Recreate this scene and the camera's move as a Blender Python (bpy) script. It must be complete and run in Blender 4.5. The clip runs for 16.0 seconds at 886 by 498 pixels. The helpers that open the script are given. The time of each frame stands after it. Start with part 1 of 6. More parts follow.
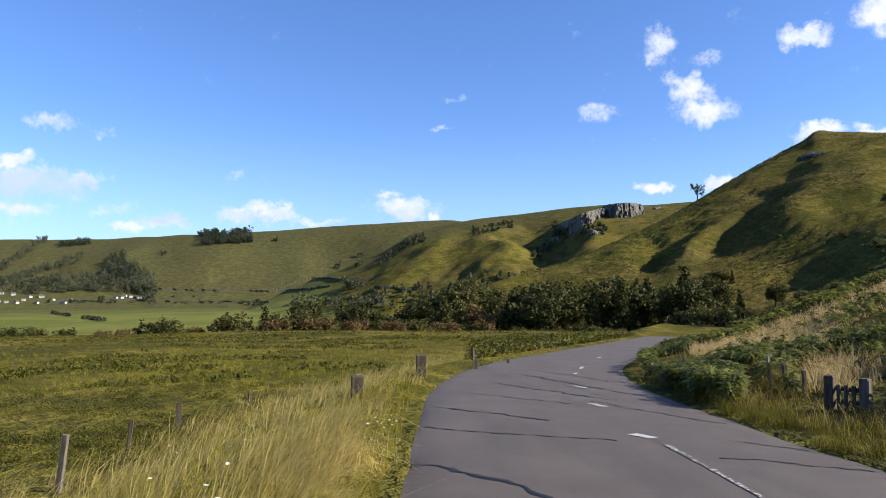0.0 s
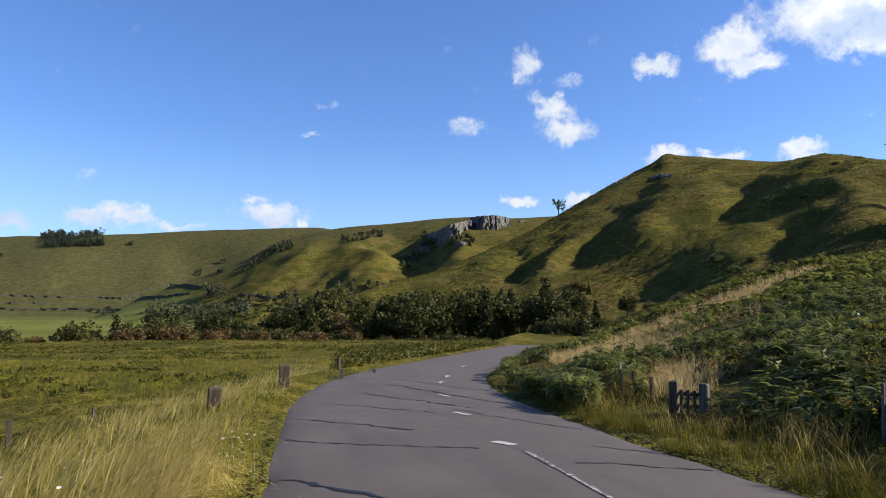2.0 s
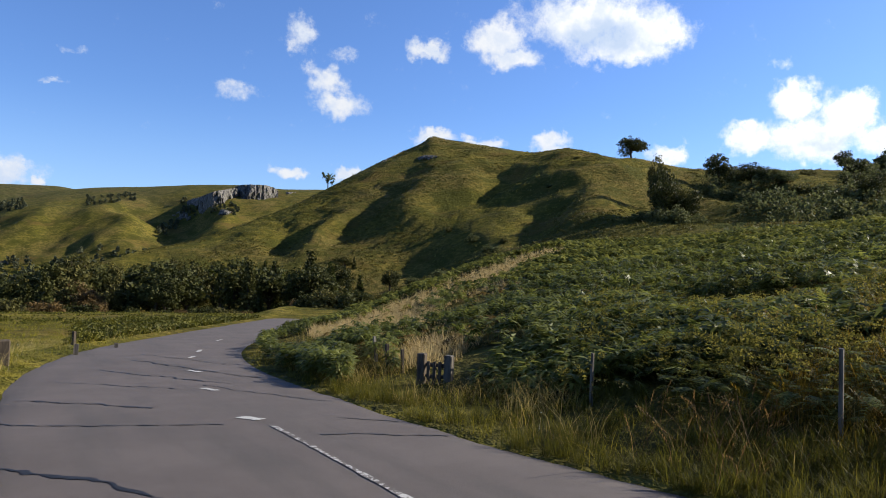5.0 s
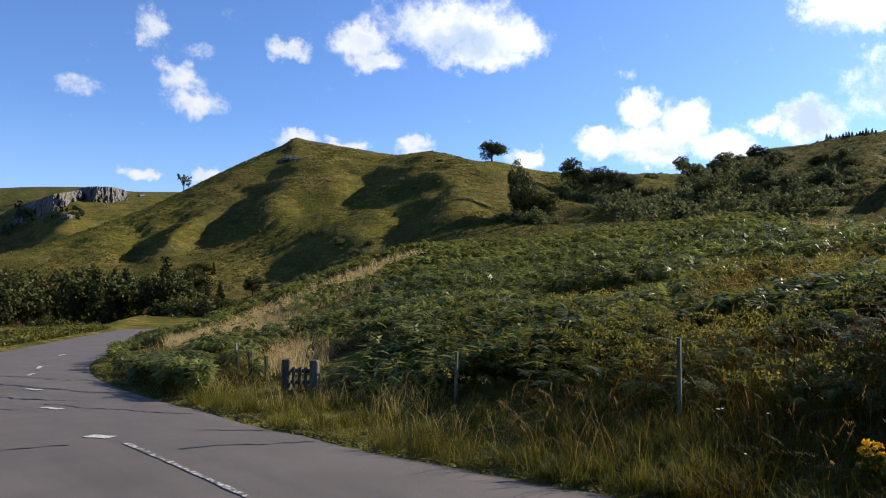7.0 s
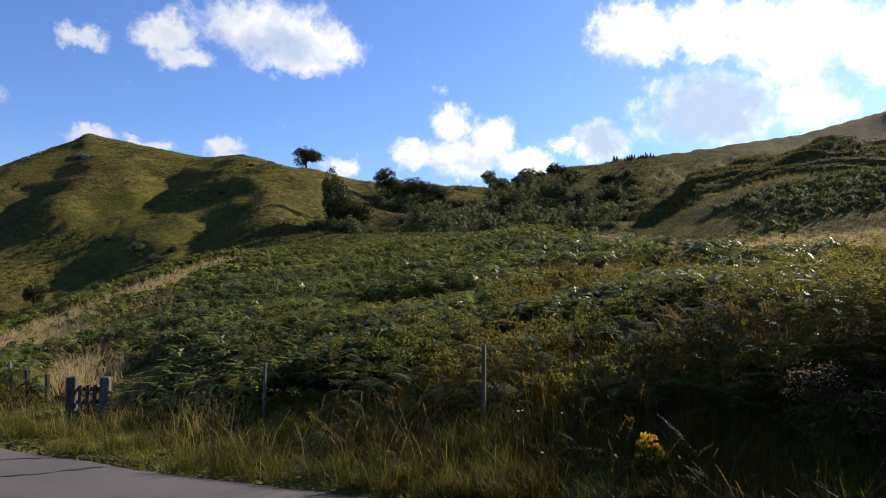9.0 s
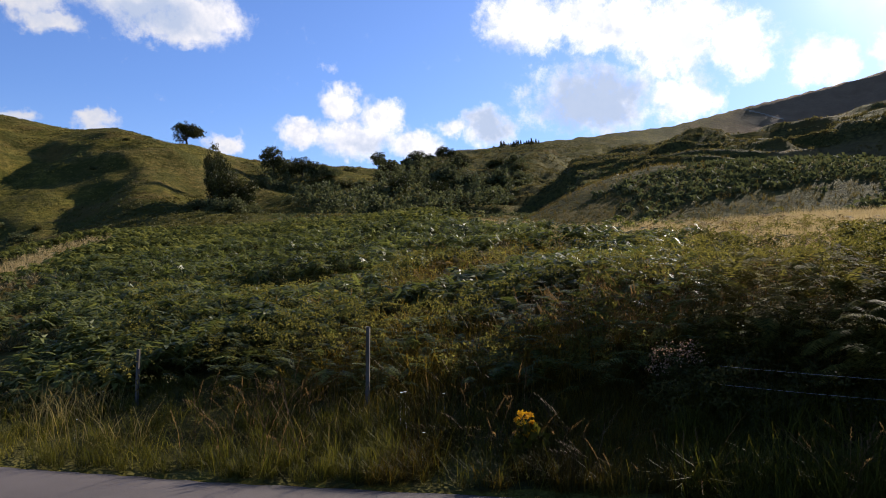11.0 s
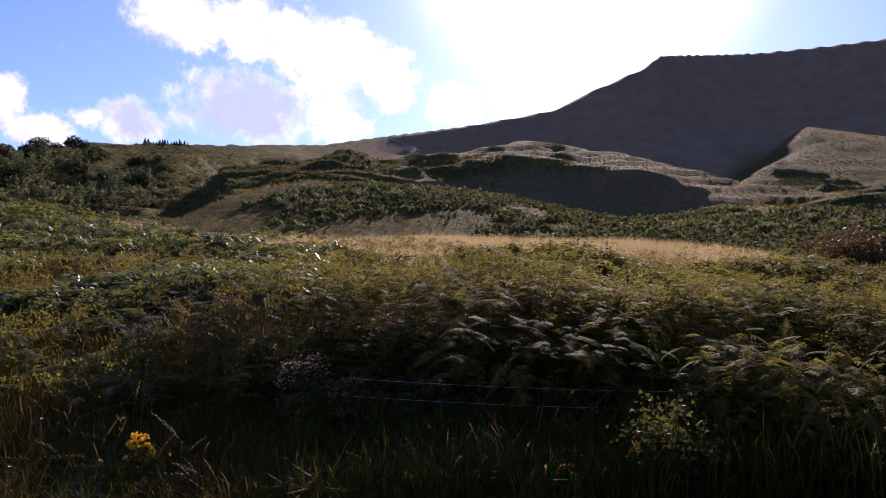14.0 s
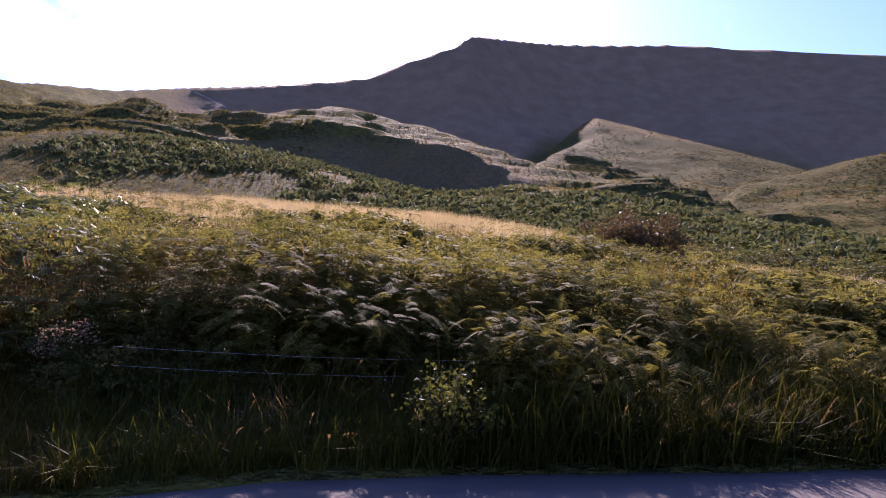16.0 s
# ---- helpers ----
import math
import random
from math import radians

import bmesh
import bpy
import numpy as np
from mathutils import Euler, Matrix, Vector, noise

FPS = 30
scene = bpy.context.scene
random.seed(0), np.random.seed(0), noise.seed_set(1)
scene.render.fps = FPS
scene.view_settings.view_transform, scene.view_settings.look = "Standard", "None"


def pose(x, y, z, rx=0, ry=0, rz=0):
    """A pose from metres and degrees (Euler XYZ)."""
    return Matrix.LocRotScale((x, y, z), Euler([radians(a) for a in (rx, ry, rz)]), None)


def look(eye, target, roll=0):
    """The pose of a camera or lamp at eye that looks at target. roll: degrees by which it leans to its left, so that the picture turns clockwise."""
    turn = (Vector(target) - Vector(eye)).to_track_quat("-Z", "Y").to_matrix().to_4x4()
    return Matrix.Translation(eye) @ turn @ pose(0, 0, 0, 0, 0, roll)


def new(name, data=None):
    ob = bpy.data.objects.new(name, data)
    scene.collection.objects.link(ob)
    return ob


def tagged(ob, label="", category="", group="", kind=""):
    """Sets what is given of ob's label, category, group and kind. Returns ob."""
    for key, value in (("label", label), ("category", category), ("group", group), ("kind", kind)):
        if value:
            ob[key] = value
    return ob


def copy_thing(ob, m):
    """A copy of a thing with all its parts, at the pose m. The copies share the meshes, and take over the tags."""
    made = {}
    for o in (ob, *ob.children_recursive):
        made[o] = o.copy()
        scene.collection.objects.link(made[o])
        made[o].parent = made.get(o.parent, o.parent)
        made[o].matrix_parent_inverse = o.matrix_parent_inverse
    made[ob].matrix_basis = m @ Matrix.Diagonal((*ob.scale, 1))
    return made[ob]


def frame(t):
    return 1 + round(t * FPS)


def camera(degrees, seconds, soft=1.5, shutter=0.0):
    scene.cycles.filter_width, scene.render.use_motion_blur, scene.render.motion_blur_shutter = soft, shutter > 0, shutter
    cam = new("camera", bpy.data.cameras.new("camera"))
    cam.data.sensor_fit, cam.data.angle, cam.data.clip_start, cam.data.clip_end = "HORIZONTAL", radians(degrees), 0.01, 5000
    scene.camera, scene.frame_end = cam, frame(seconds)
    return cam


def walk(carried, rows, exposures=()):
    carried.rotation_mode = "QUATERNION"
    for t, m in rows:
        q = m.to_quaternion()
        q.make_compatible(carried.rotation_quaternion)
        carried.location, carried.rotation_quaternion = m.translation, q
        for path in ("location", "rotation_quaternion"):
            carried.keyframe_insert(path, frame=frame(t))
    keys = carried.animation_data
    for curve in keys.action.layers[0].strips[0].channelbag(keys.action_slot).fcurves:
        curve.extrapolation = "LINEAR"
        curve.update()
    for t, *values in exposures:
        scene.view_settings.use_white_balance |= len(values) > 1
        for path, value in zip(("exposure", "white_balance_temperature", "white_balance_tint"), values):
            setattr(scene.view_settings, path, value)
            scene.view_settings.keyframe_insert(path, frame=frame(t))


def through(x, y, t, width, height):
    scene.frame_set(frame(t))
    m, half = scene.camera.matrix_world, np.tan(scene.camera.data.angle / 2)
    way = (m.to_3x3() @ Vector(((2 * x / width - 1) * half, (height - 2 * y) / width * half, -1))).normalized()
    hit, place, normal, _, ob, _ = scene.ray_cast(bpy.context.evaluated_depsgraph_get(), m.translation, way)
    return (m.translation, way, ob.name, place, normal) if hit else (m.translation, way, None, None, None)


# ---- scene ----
cam = camera(63.67, 16.0, soft=0.9)
# seconds, place in metres, yaw, pitch and lean in degrees
PATH = [
    (0.0, 0.097, -0.166, 1.586, 0.00, 3.00, 0.00),
    (0.5, 0.103, -0.137, 1.577, -2.78, 3.78, -0.07),
    (1.0, 0.127, -0.102, 1.577, -5.14, 4.22, -0.15),
    (1.5, 0.140, -0.066, 1.580, -7.42, 3.94, -0.12),
    (2.0, 0.130, -0.062, 1.580, -10.52, 3.78, -0.53),
    (2.5, 0.122, -0.067, 1.576, -13.62, 3.69, -0.65),
    (3.0, 0.127, -0.094, 1.579, -16.69, 3.05, -0.10),
    (3.5, 0.139, -0.116, 1.564, -21.84, 3.35, -0.33),
    (4.0, 0.201, -0.131, 1.561, -23.28, 3.64, 0.13),
    (4.2, 0.243, -0.138, 1.577, -24.45, 3.17, -0.56),
    (6.3, 0.299, -0.106, 1.596, -35.02, 1.97, -0.54),
    (6.5, 0.305, -0.119, 1.595, -36.05, 2.28, -0.28),
    (7.0, 0.274, -0.173, 1.592, -39.81, 2.51, -0.65),
    (7.5, 0.271, -0.170, 1.595, -42.89, 3.27, -0.25),
    (8.0, 0.311, -0.158, 1.589, -46.37, 2.91, -0.22),
    (8.5, 0.317, -0.159, 1.598, -50.23, 2.96, -0.85),
    (9.0, 0.314, -0.165, 1.601, -54.67, 3.33, -0.51),
    (9.5, 0.290, -0.193, 1.603, -59.02, 3.80, -0.72),
    (9.7, 0.283, -0.189, 1.610, -60.22, 3.80, -0.90),
    (11.8, 0.379, -0.273, 1.611, -65.48, 1.31, -1.55),
    (12.0, 0.391, -0.301, 1.605, -66.89, 1.68, -2.23),
    (12.5, 0.400, -0.337, 1.621, -74.23, 2.50, -0.65),
    (13.0, 0.365, -0.303, 1.639, -79.51, 2.75, -0.91),
    (13.5, 0.375, -0.311, 1.628, -85.45, 3.63, -1.55),
    (14.0, 0.400, -0.312, 1.629, -91.45, 3.61, -2.28),
    (14.5, 0.412, -0.322, 1.631, -97.56, 3.92, -2.92),
    (15.0, 0.456, -0.339, 1.627, -102.42, 3.61, -3.54),
    (15.5, 0.481, -0.368, 1.634, -105.55, 1.87, -2.82),
    (16.0, 0.475, -0.420, 1.641, -107.06, 1.94, -4.23),
]
walk(cam, [(t, pose(x, y, z, 90 + pitch, lean, yaw)) for t, x, y, z, yaw, pitch, lean in PATH],
     exposures=[(0.0, 1.10, 6400, 10), (1.5, 0.98, 6400, 10), (3.5, 0.87, 6450, 10), (6.3, 0.95, 6500, 9), (8.0, 0.93, 6500, 10), (9.5, 0.73, 6500, 13), (12.0, 0.65, 6500, 22),
                (12.5, 0.65, 6500, 34), (13.2, 0.85, 6400, 38), (14.5, 0.83, 6200, 42), (15.0, 0.93, 6100, 44), (15.5, 1.30, 6100, 46), (16.0, 1.55, 6100, 46)])

# ---- sky and sun ----
SUN_AZ, SUN_EL = 102.0, 29.0


def bearing(az, el):
    a, e = radians(az), radians(el)
    return Vector((math.sin(a) * math.cos(e), math.cos(a) * math.cos(e), math.sin(e)))


sun_data = bpy.data.lights.new("sun", "SUN")
sun_data.energy, sun_data.angle, sun_data.color = 5.0, radians(0.53), (1.0, 0.93, 0.80)
sun = new("sun", sun_data)
sun.matrix_world = look(bearing(SUN_AZ, SUN_EL) * 200, (0, 0, 0))

# clouds: bearing, height, half width, half height (degrees), thickness
CLOUD_PUFFS = [(17.3, 18.2, 1.6, 1.8, 0.72), (16.8, 17.2, 1.1, 1.0, 0.6), (19.1, 14.9, 1.8, 1.5, 0.9), (20.3, 13.2, 2.5, 1.3, 0.9),
               (12.5, 13.5, 2.3, 1.0, 0.58), (20.9, 16.8, 1.9, 0.8, 0.5), (1.2, 14.9, 1.1, 0.4, 0.5), (-0.2, 12.6, 0.7, 0.3, 0.4)]
CLOUD_LARGE = [(27.1, 17.6, 2.4, 0.9, 0.9), (32.9, 18.4, 2.9, 2.0, 1), (34.3, 17.1, 3.2, 1.1, 1), (40.3, 19.9, 6.5, 2.7, 1),
               (44.8, 18.8, 3.7, 2.2, 1), (42.7, 17.8, 4.6, 1.3, 1)]
CLOUD_RIDGE = [(28.0, 10.95, 2.3, 0.8, 1), (32.0, 10.7, 2.0, 0.7, 1), (37.2, 10.6, 1.9, 0.9, 1), (46.5, 9.8, 1.9, 1.0, 1),
               (16.6, 7.6, 1.5, 0.7, 0.9), (21.4, 7.8, 1.4, 1.0, 1)]
CLOUD_LOW = [(-2.9, 6.3, 3.2, 1.1, 0.9), (-0.6, 5.9, 0.6, 0.7, 1), (-4.3, 7.4, 1.3, 0.5, 0.6), (-13.6, 5.7, 2.4, 0.9, 0.9),
             (-16.1, 5.2, 2.1, 0.7, 0.8), (-21.0, 5.0, 2.2, 0.8, 0.8), (-23.8, 4.4, 1.7, 0.6, 0.8), (-10.1, 5.0, 2.7, 0.5, 0.7),
             (-30.0, 7.2, 4.2, 1.8, 0.75), (-25.0, 5.8, 4.0, 0.9, 0.5), (-31.0, 8.8, 1.6, 0.7, 0.9), (-26.8, 7.7, 2.2, 0.8, 0.7), (-28.7, 11.3, 2.0, 0.8, 0.6),
             (-25.8, 10.9, 1.9, 0.6, 0.45), (-15.8, 8.8, 1.9, 0.6, 0.4), (-31.0, 5.2, 3.0, 0.8, 0.7)]
CLOUD_TOWER = [(55.3, 13.2, 1.9, 1.8, 1), (58.5, 12.2, 2.5, 2.0, 1), (56.4, 10.6, 4.7, 2.0, 1), (52.1, 10.8, 2.4, 1.3, 1),
               (61.3, 10.1, 2.8, 1.3, 1), (54.3, 16.0, 1.8, 0.6, 0.4)]
CLOUD_SUNWARD = [(70.1, 19.6, 4.6, 2.7, 1), (76.1, 19.3, 5.3, 3.0, 1), (81.6, 18.0, 5.2, 3.6, 1), (86.1, 17.0, 3.2, 2.7, 1),
                 (75.2, 13.6, 6.2, 3.0, 1), (67.2, 11.9, 2.6, 2.0, 1), (64.4, 11.6, 1.6, 1.1, 0.9), (82.1, 13.3, 3.2, 2.3, 1),
                 (91.7, 15.0, 2.6, 2.2, 1), (97.3, 15.2, 3.3, 1.5, 1)]
# grey bellies of the thick clouds
CLOUD_BELLIES = [(74.8, 13.4, 5.2, 3.2, 1.4), (67.2, 12.0, 2.3, 1.7, 1.3), (78.2, 14.2, 2.6, 1.8, 1.0), (68.5, 17.8, 3.0, 1.2, 0.7), (57.5, 10.0, 3.6, 1.5, 0.7),
                 (41.0, 18.6, 5.0, 1.5, 1.0), (33.5, 17.3, 2.6, 0.8, 0.6), (-30.0, 7.0, 3.6, 1.5, 1.5), (-26.5, 7.2, 3.0, 1.0, 1.3), (-20.0, 5.2, 5.0, 0.8, 1.0), (-28.7, 11.2, 2.2, 0.9, 0.7),
                 (-2.9, 5.8, 3.2, 0.8, 0.7), (-15.0, 5.1, 4.0, 0.6, 0.6), (76, 18.8, 3.0, 1.2, 0.5)]


class Nodes:
    """Short hand for building a node tree."""

    def __init__(self, tree):
        self.tree = tree
        tree.nodes.clear()

    def add(self, kind, inputs=None, **settings):
        n = self.tree.nodes.new(kind)
        if "op" in settings:
            n.operation = settings["op"]
        if "blend" in settings:
            n.data_type, n.blend_type = "RGBA", settings["blend"]
        if "noise_type" in settings:
            n.noise_type = settings["noise_type"]
        for key, value in (inputs or {}).items():
            if isinstance(value, bpy.types.NodeSocket):
                self.tree.links.new(value, n.inputs[key])
            else:
                n.inputs[key].default_value = value
        return n

    def math(self, op, a, b=0.0, c=None, clamp=False):
        n = self.tree.nodes.new("ShaderNodeMath")
        n.operation, n.use_clamp = op, clamp
        for i, v in enumerate((a, b) if c is None else (a, b, c)):
            if isinstance(v, bpy.types.NodeSocket):
                self.tree.links.new(v, n.inputs[i])
            else:
                n.inputs[i].default_value = v
        return n.outputs[0]

    def vec(self, op, a, b=None, scale=None):
        n = self.tree.nodes.new("ShaderNodeVectorMath")
        n.operation = op
        for i, v in ((0, a), (1, b)):
            if isinstance(v, bpy.types.NodeSocket):
                self.tree.links.new(v, n.inputs[i])
            elif v is not None:
                n.inputs[i].default_value = v
        if scale is not None:
            n.inputs["Scale"].default_value = scale
        return n.outputs["Value"] if op in ("LENGTH", "DOT_PRODUCT", "DISTANCE") else n.outputs["Vector"]

    def mix(self, fac, a, b, blend="MIX"):
        n = self.tree.nodes.new("ShaderNodeMix")
        n.data_type, n.blend_type = "RGBA", blend
        for key, v in ((0, fac), (6, a), (7, b)):
            if isinstance(v, bpy.types.NodeSocket):
                self.tree.links.new(v, n.inputs[key])
            else:
                n.inputs[key].default_value = v if key == 0 else (*v[:3], 1)
        return n.outputs[2]

    def noise(self, vector, scale, detail=4.0, rough=0.55, distortion=0.0, out="Fac"):
        n = self.add("ShaderNodeTexNoise", {"Scale": scale, "Detail": detail, "Roughness": rough, "Distortion": distortion})
        if vector is not None:
            self.tree.links.new(vector, n.inputs["Vector"])
        return n.outputs[out]

    def ramp(self, fac, lo, hi, to_lo=0.0, to_hi=1.0):
        n = self.tree.nodes.new("ShaderNodeMapRange")
        n.interpolation_type = "SMOOTHSTEP"
        self.tree.links.new(fac, n.inputs[0])
        for i, v in enumerate((lo, hi, to_lo, to_hi)):
            n.inputs[i + 1].default_value = v
        return n.outputs[0]


def build_world():
    world = bpy.data.worlds.new("sky")
    scene.world = world
    world.use_nodes = True
    g = Nodes(world.node_tree)
    sky = g.add("ShaderNodeTexSky")
    sky.sky_type, sky.sun_disc = "NISHITA", False
    sky.sun_elevation, sky.sun_rotation = radians(SUN_EL), radians(SUN_AZ)
    sky.altitude, sky.air_density, sky.dust_density, sky.ozone_density = 250, 1.0, 0.6, 2.0
    way = g.vec("NORMALIZE", g.add("ShaderNodeTexCoord").outputs["Generated"])
    # ragged edges: the direction is pushed about by noise of three sizes
    coarse = g.vec("SCALE", g.vec("SUBTRACT", g.noise(way, 22, 3, 0.6, out="Color"), (0.5, 0.5, 0.5)), scale=0.046)
    fine = g.vec("SCALE", g.vec("SUBTRACT", g.noise(way, 75, 4, 0.62, out="Color"), (0.5, 0.5, 0.5)), scale=0.022)
    pushed = g.vec("NORMALIZE", g.vec("ADD", g.vec("ADD", way, coarse), fine))
    split = g.add("ShaderNodeSeparateXYZ", {0: pushed})
    az = g.math("MULTIPLY", g.math("ARCTAN2", split.outputs[0], split.outputs[1]), 180 / math.pi)
    el = g.math("MULTIPLY", g.math("ARCSINE", split.outputs[2]), 180 / math.pi)
    flat = g.add("ShaderNodeCombineXYZ", {0: az, 1: el, 2: 0.0}).outputs[0]

    def gather(puffs, reach):
        total = None
        for a, e, wide, high, thick in puffs:
            rel = g.vec("MULTIPLY", g.vec("SUBTRACT", flat, (a, e, 0)), (1 / wide, 1 / high, 0))
            d = g.math("MULTIPLY", g.math("SUBTRACT", reach, g.vec("LENGTH", rel), clamp=True), thick)
            total = d if total is None else g.math("SMOOTH_MAX", total, d, 0.12)
        return total

    density = gather(CLOUD_PUFFS + CLOUD_LARGE + CLOUD_RIDGE + CLOUD_LOW + CLOUD_TOWER + CLOUD_SUNWARD, 1.3)
    bellies = gather(CLOUD_BELLIES, 1.2)
    wisps = g.noise(way, 34, 8, 0.70)
    lumps = g.noise(way, 16, 6, 0.62)
    body = g.math("ADD", density, g.math("MULTIPLY", g.math("SUBTRACT", wisps, 0.5), 1.35))
    cover = g.ramp(body, 0.24, 0.92)
    # billows: each lump is bright towards the sun and duller behind
    shifted = g.vec("ADD", way, tuple(bearing(SUN_AZ, SUN_EL) * 0.014))
    relief = g.math("ADD", g.math("SUBTRACT", g.noise(way, 40, 4, 0.6), g.noise(shifted, 40, 4, 0.6)), g.math("MULTIPLY", g.math("SUBTRACT", lumps, g.noise(shifted, 16, 6, 0.62)), 1.4))
    billow = g.ramp(relief, -0.26, 0.20)
    # white glow painted round the sun for its glare, broken by noise
    toward = g.vec("DOT_PRODUCT", way, tuple(bearing(SUN_AZ, SUN_EL)))
    near_sun = g.ramp(toward, math.cos(radians(16)), math.cos(radians(4)))
    sun_glare = g.math("MULTIPLY", near_sun, g.ramp(g.noise(way, 9, 5, 0.6), 0.3, 0.7, 0.45, 1.0))
    # white crowns, grey bellies
    belly = g.math("MULTIPLY", g.ramp(g.math("ADD", bellies, g.math("MULTIPLY", g.math("SUBTRACT", lumps, 0.5), 1.9)), 0.05, 1.05), 0.95)
    glow = g.ramp(toward, math.cos(radians(70)), math.cos(radians(8)))
    white = g.mix(glow, (6.6, 6.8, 7.2), (13.0, 12.8, 12.4))
    grey = g.mix(glow, (4.5, 5.4, 7.0), (4.5, 5.7, 7.6))
    dull = g.mix(0.5, white, grey)
    cloud = g.mix(belly, g.mix(billow, dull, white), grey)
    clear = g.mix(1.0, sky.outputs[0], (0.72, 0.96, 1.42), "MULTIPLY")
    hazy = g.mix(sun_glare, clear, (12.5, 12.3, 11.8))
    # low haze whitens the sky near the skyline
    height = g.add("ShaderNodeSeparateXYZ", {0: way}).outputs[2]
    low_haze = g.ramp(height, 0.0, 0.24, 0.24, 0.0)
    hazy = g.mix(low_haze, hazy, (5.2, 7.0, 9.6))
    colour = g.mix(cover, hazy, cloud)
    back = g.add("ShaderNodeBackground", {"Color": colour, "Strength": 0.07})
    out = g.add("ShaderNodeOutputWorld")
    g.tree.links.new(back.outputs[0], out.inputs[0])


build_world()

# ---- the lie of the land ----


def lattice(ix, iy, seed):
    h = np.sin(ix * 127.1 + iy * 311.7 + seed * 74.7) * 43758.5453
    return h - np.floor(h)


def value_noise(x, y, seed=0):
    x, y = np.asarray(x, float), np.asarray(y, float)
    ix, iy = np.floor(x), np.floor(y)
    fx, fy = x - ix, y - iy
    fx, fy = fx * fx * (3 - 2 * fx), fy * fy * (3 - 2 * fy)
    a, b = lattice(ix, iy, seed), lattice(ix + 1, iy, seed)
    c, d = lattice(ix, iy + 1, seed), lattice(ix + 1, iy + 1, seed)
    return (a + (b - a) * fx) * (1 - fy) + (c + (d - c) * fx) * fy


def fbm(x, y, seed=0, octaves=4, gain=0.5):
    total, amp, norm = 0.0, 1.0, 0.0
    for k in range(octaves):
        total = total + amp * (value_noise(x * 2 ** k + 17.3 * k, y * 2 ** k - 9.1 * k, seed + k) - 0.5)
        norm += amp
        amp *= gain
    return total / norm * 2


def smooth(a, b, v):
    t = np.clip((v - a) / (b - a), 0, 1)
    return t * t * (3 - 2 * t)


# Hills by bearing: bearing, distance and height angle of the foot, distance and height angle of the crest
FAR_MOOR = [(-75, 1000, -1.5, 2000, 1.5), (-45, 1000, -1.5, 1900, 3.0), (-32, 1000, -1.5, 1750, 3.2), (-26, 1000, -1.5, 1650, 3.4),
            (-18.8, 1000, -1.5, 1500, 4.0), (-12.7, 980, -1.5, 1480, 4.4), (-6.5, 940, -1.5, 1450, 5.0), (0.7, 880, -1.3, 1400, 5.35),
            (3.0, 900, 0.2, 1400, 5.0), (8, 900, 0.5, 1400, 4.4), (20, 800, 1.0, 1300, 3.0)]
CRAG_RIDGE = [(-16, 720, -2.6, 900, -2.0), (-10, 690, -2.2, 880, 0.6), (-5, 600, -2.5, 900, 2.6), (-2.5, 570, -2.6, 930, 4.2), (0.5, 540, -2.6, 960, 5.05),
              (3.0, 520, -2.4, 960, 5.45), (6.6, 505, -1.8, 950, 5.8), (10, 500, -0.5, 930, 6.2), (13.3, 480, -0.2, 920, 6.4),
              (16.2, 480, 0.2, 900, 6.25), (19.1, 480, 0.5, 900, 6.4), (24, 480, 1.0, 900, 6.4), (34, 480, 2.0, 900, 5.5), (48, 500, 3.0, 900, 3.5)]
MAIN_HILL = [(-6, 215, -3.9, 235, -3.6), (0, 200, -3.7, 240, -1.4), (5.2, 190, -3.3, 255, 0.75), (9.7, 188, -3.0, 275, 1.9), (16.2, 185, -2.7, 315, 4.65),
             (19.7, 182, -2.4, 340, 6.55), (23.9, 178, -1.8, 380, 8.9), (26.2, 175, -1.4, 402, 10.0), (27.3, 172, -1.2, 414, 10.5), (27.9, 170, -1.0, 420, 11.15), (28.6, 169, -0.9, 420, 10.8),
             (31.6, 160, -0.4, 410, 10.4), (36, 150, 0.4, 390, 9.85), (38.8, 140, 1.0, 375, 10.3), (42.2, 135, 1.8, 370, 9.55),
             (46, 135, 2.8, 380, 8.9), (50.3, 140, 3.5, 390, 8.3), (56.7, 150, 4.1, 400, 8.2), (62, 170, 4.5, 400, 7.8), (72, 190, 5.0, 380, 6.5)]
TOR = [(54, 190, 3.8, 400, 7.4), (58, 190, 3.9, 410, 8.2), (60, 190, 4.0, 415, 8.7), (64.4, 200, 4.2, 430, 9.8), (71, 215, 4.6, 470, 10.5), (77.8, 240, 5.2, 540, 11.1),
       (81.5, 260, 5.8, 600, 11.4), (85.8, 300, 7.0, 680, 12.3), (93, 330, 7.6, 740, 13.5), (99.8, 340, 7.6, 760, 14.8),
       (103, 340, 7.4, 765, 16.3), (107, 340, 7.2, 780, 17.9), (107.9, 345, 7.2, 790, 18.7), (115, 350, 7.4, 890, 18.35),
       (124, 350, 7.0, 960, 18.35), (132, 330, 6.0, 980, 17.6), (138, 310, 5.2, 980, 16.9), (155, 300, 3.5, 960, 14.5), (178, 300, 1.0, 880, 8.0)]
MOUND_HIGH = [(86, 218, 8.6, 240, 8.8), (88.5, 214, 8.3, 240, 9.3), (90.1, 212, 8.3, 241, 10.2), (93.5, 210, 8.3, 242, 10.83), (96.1, 208, 8.0, 242, 11.26), (98.7, 207, 7.5, 241, 11.41), (102.4, 204, 6.7, 236, 10.65), (106.3, 198, 6.1, 228, 10.4),
        (109.4, 196, 6.6, 222, 9.6), (111.7, 196, 7.6, 214, 8.64), (114, 196, 7.6, 210, 8.0), (120, 185, 6.0, 198, 6.8)]
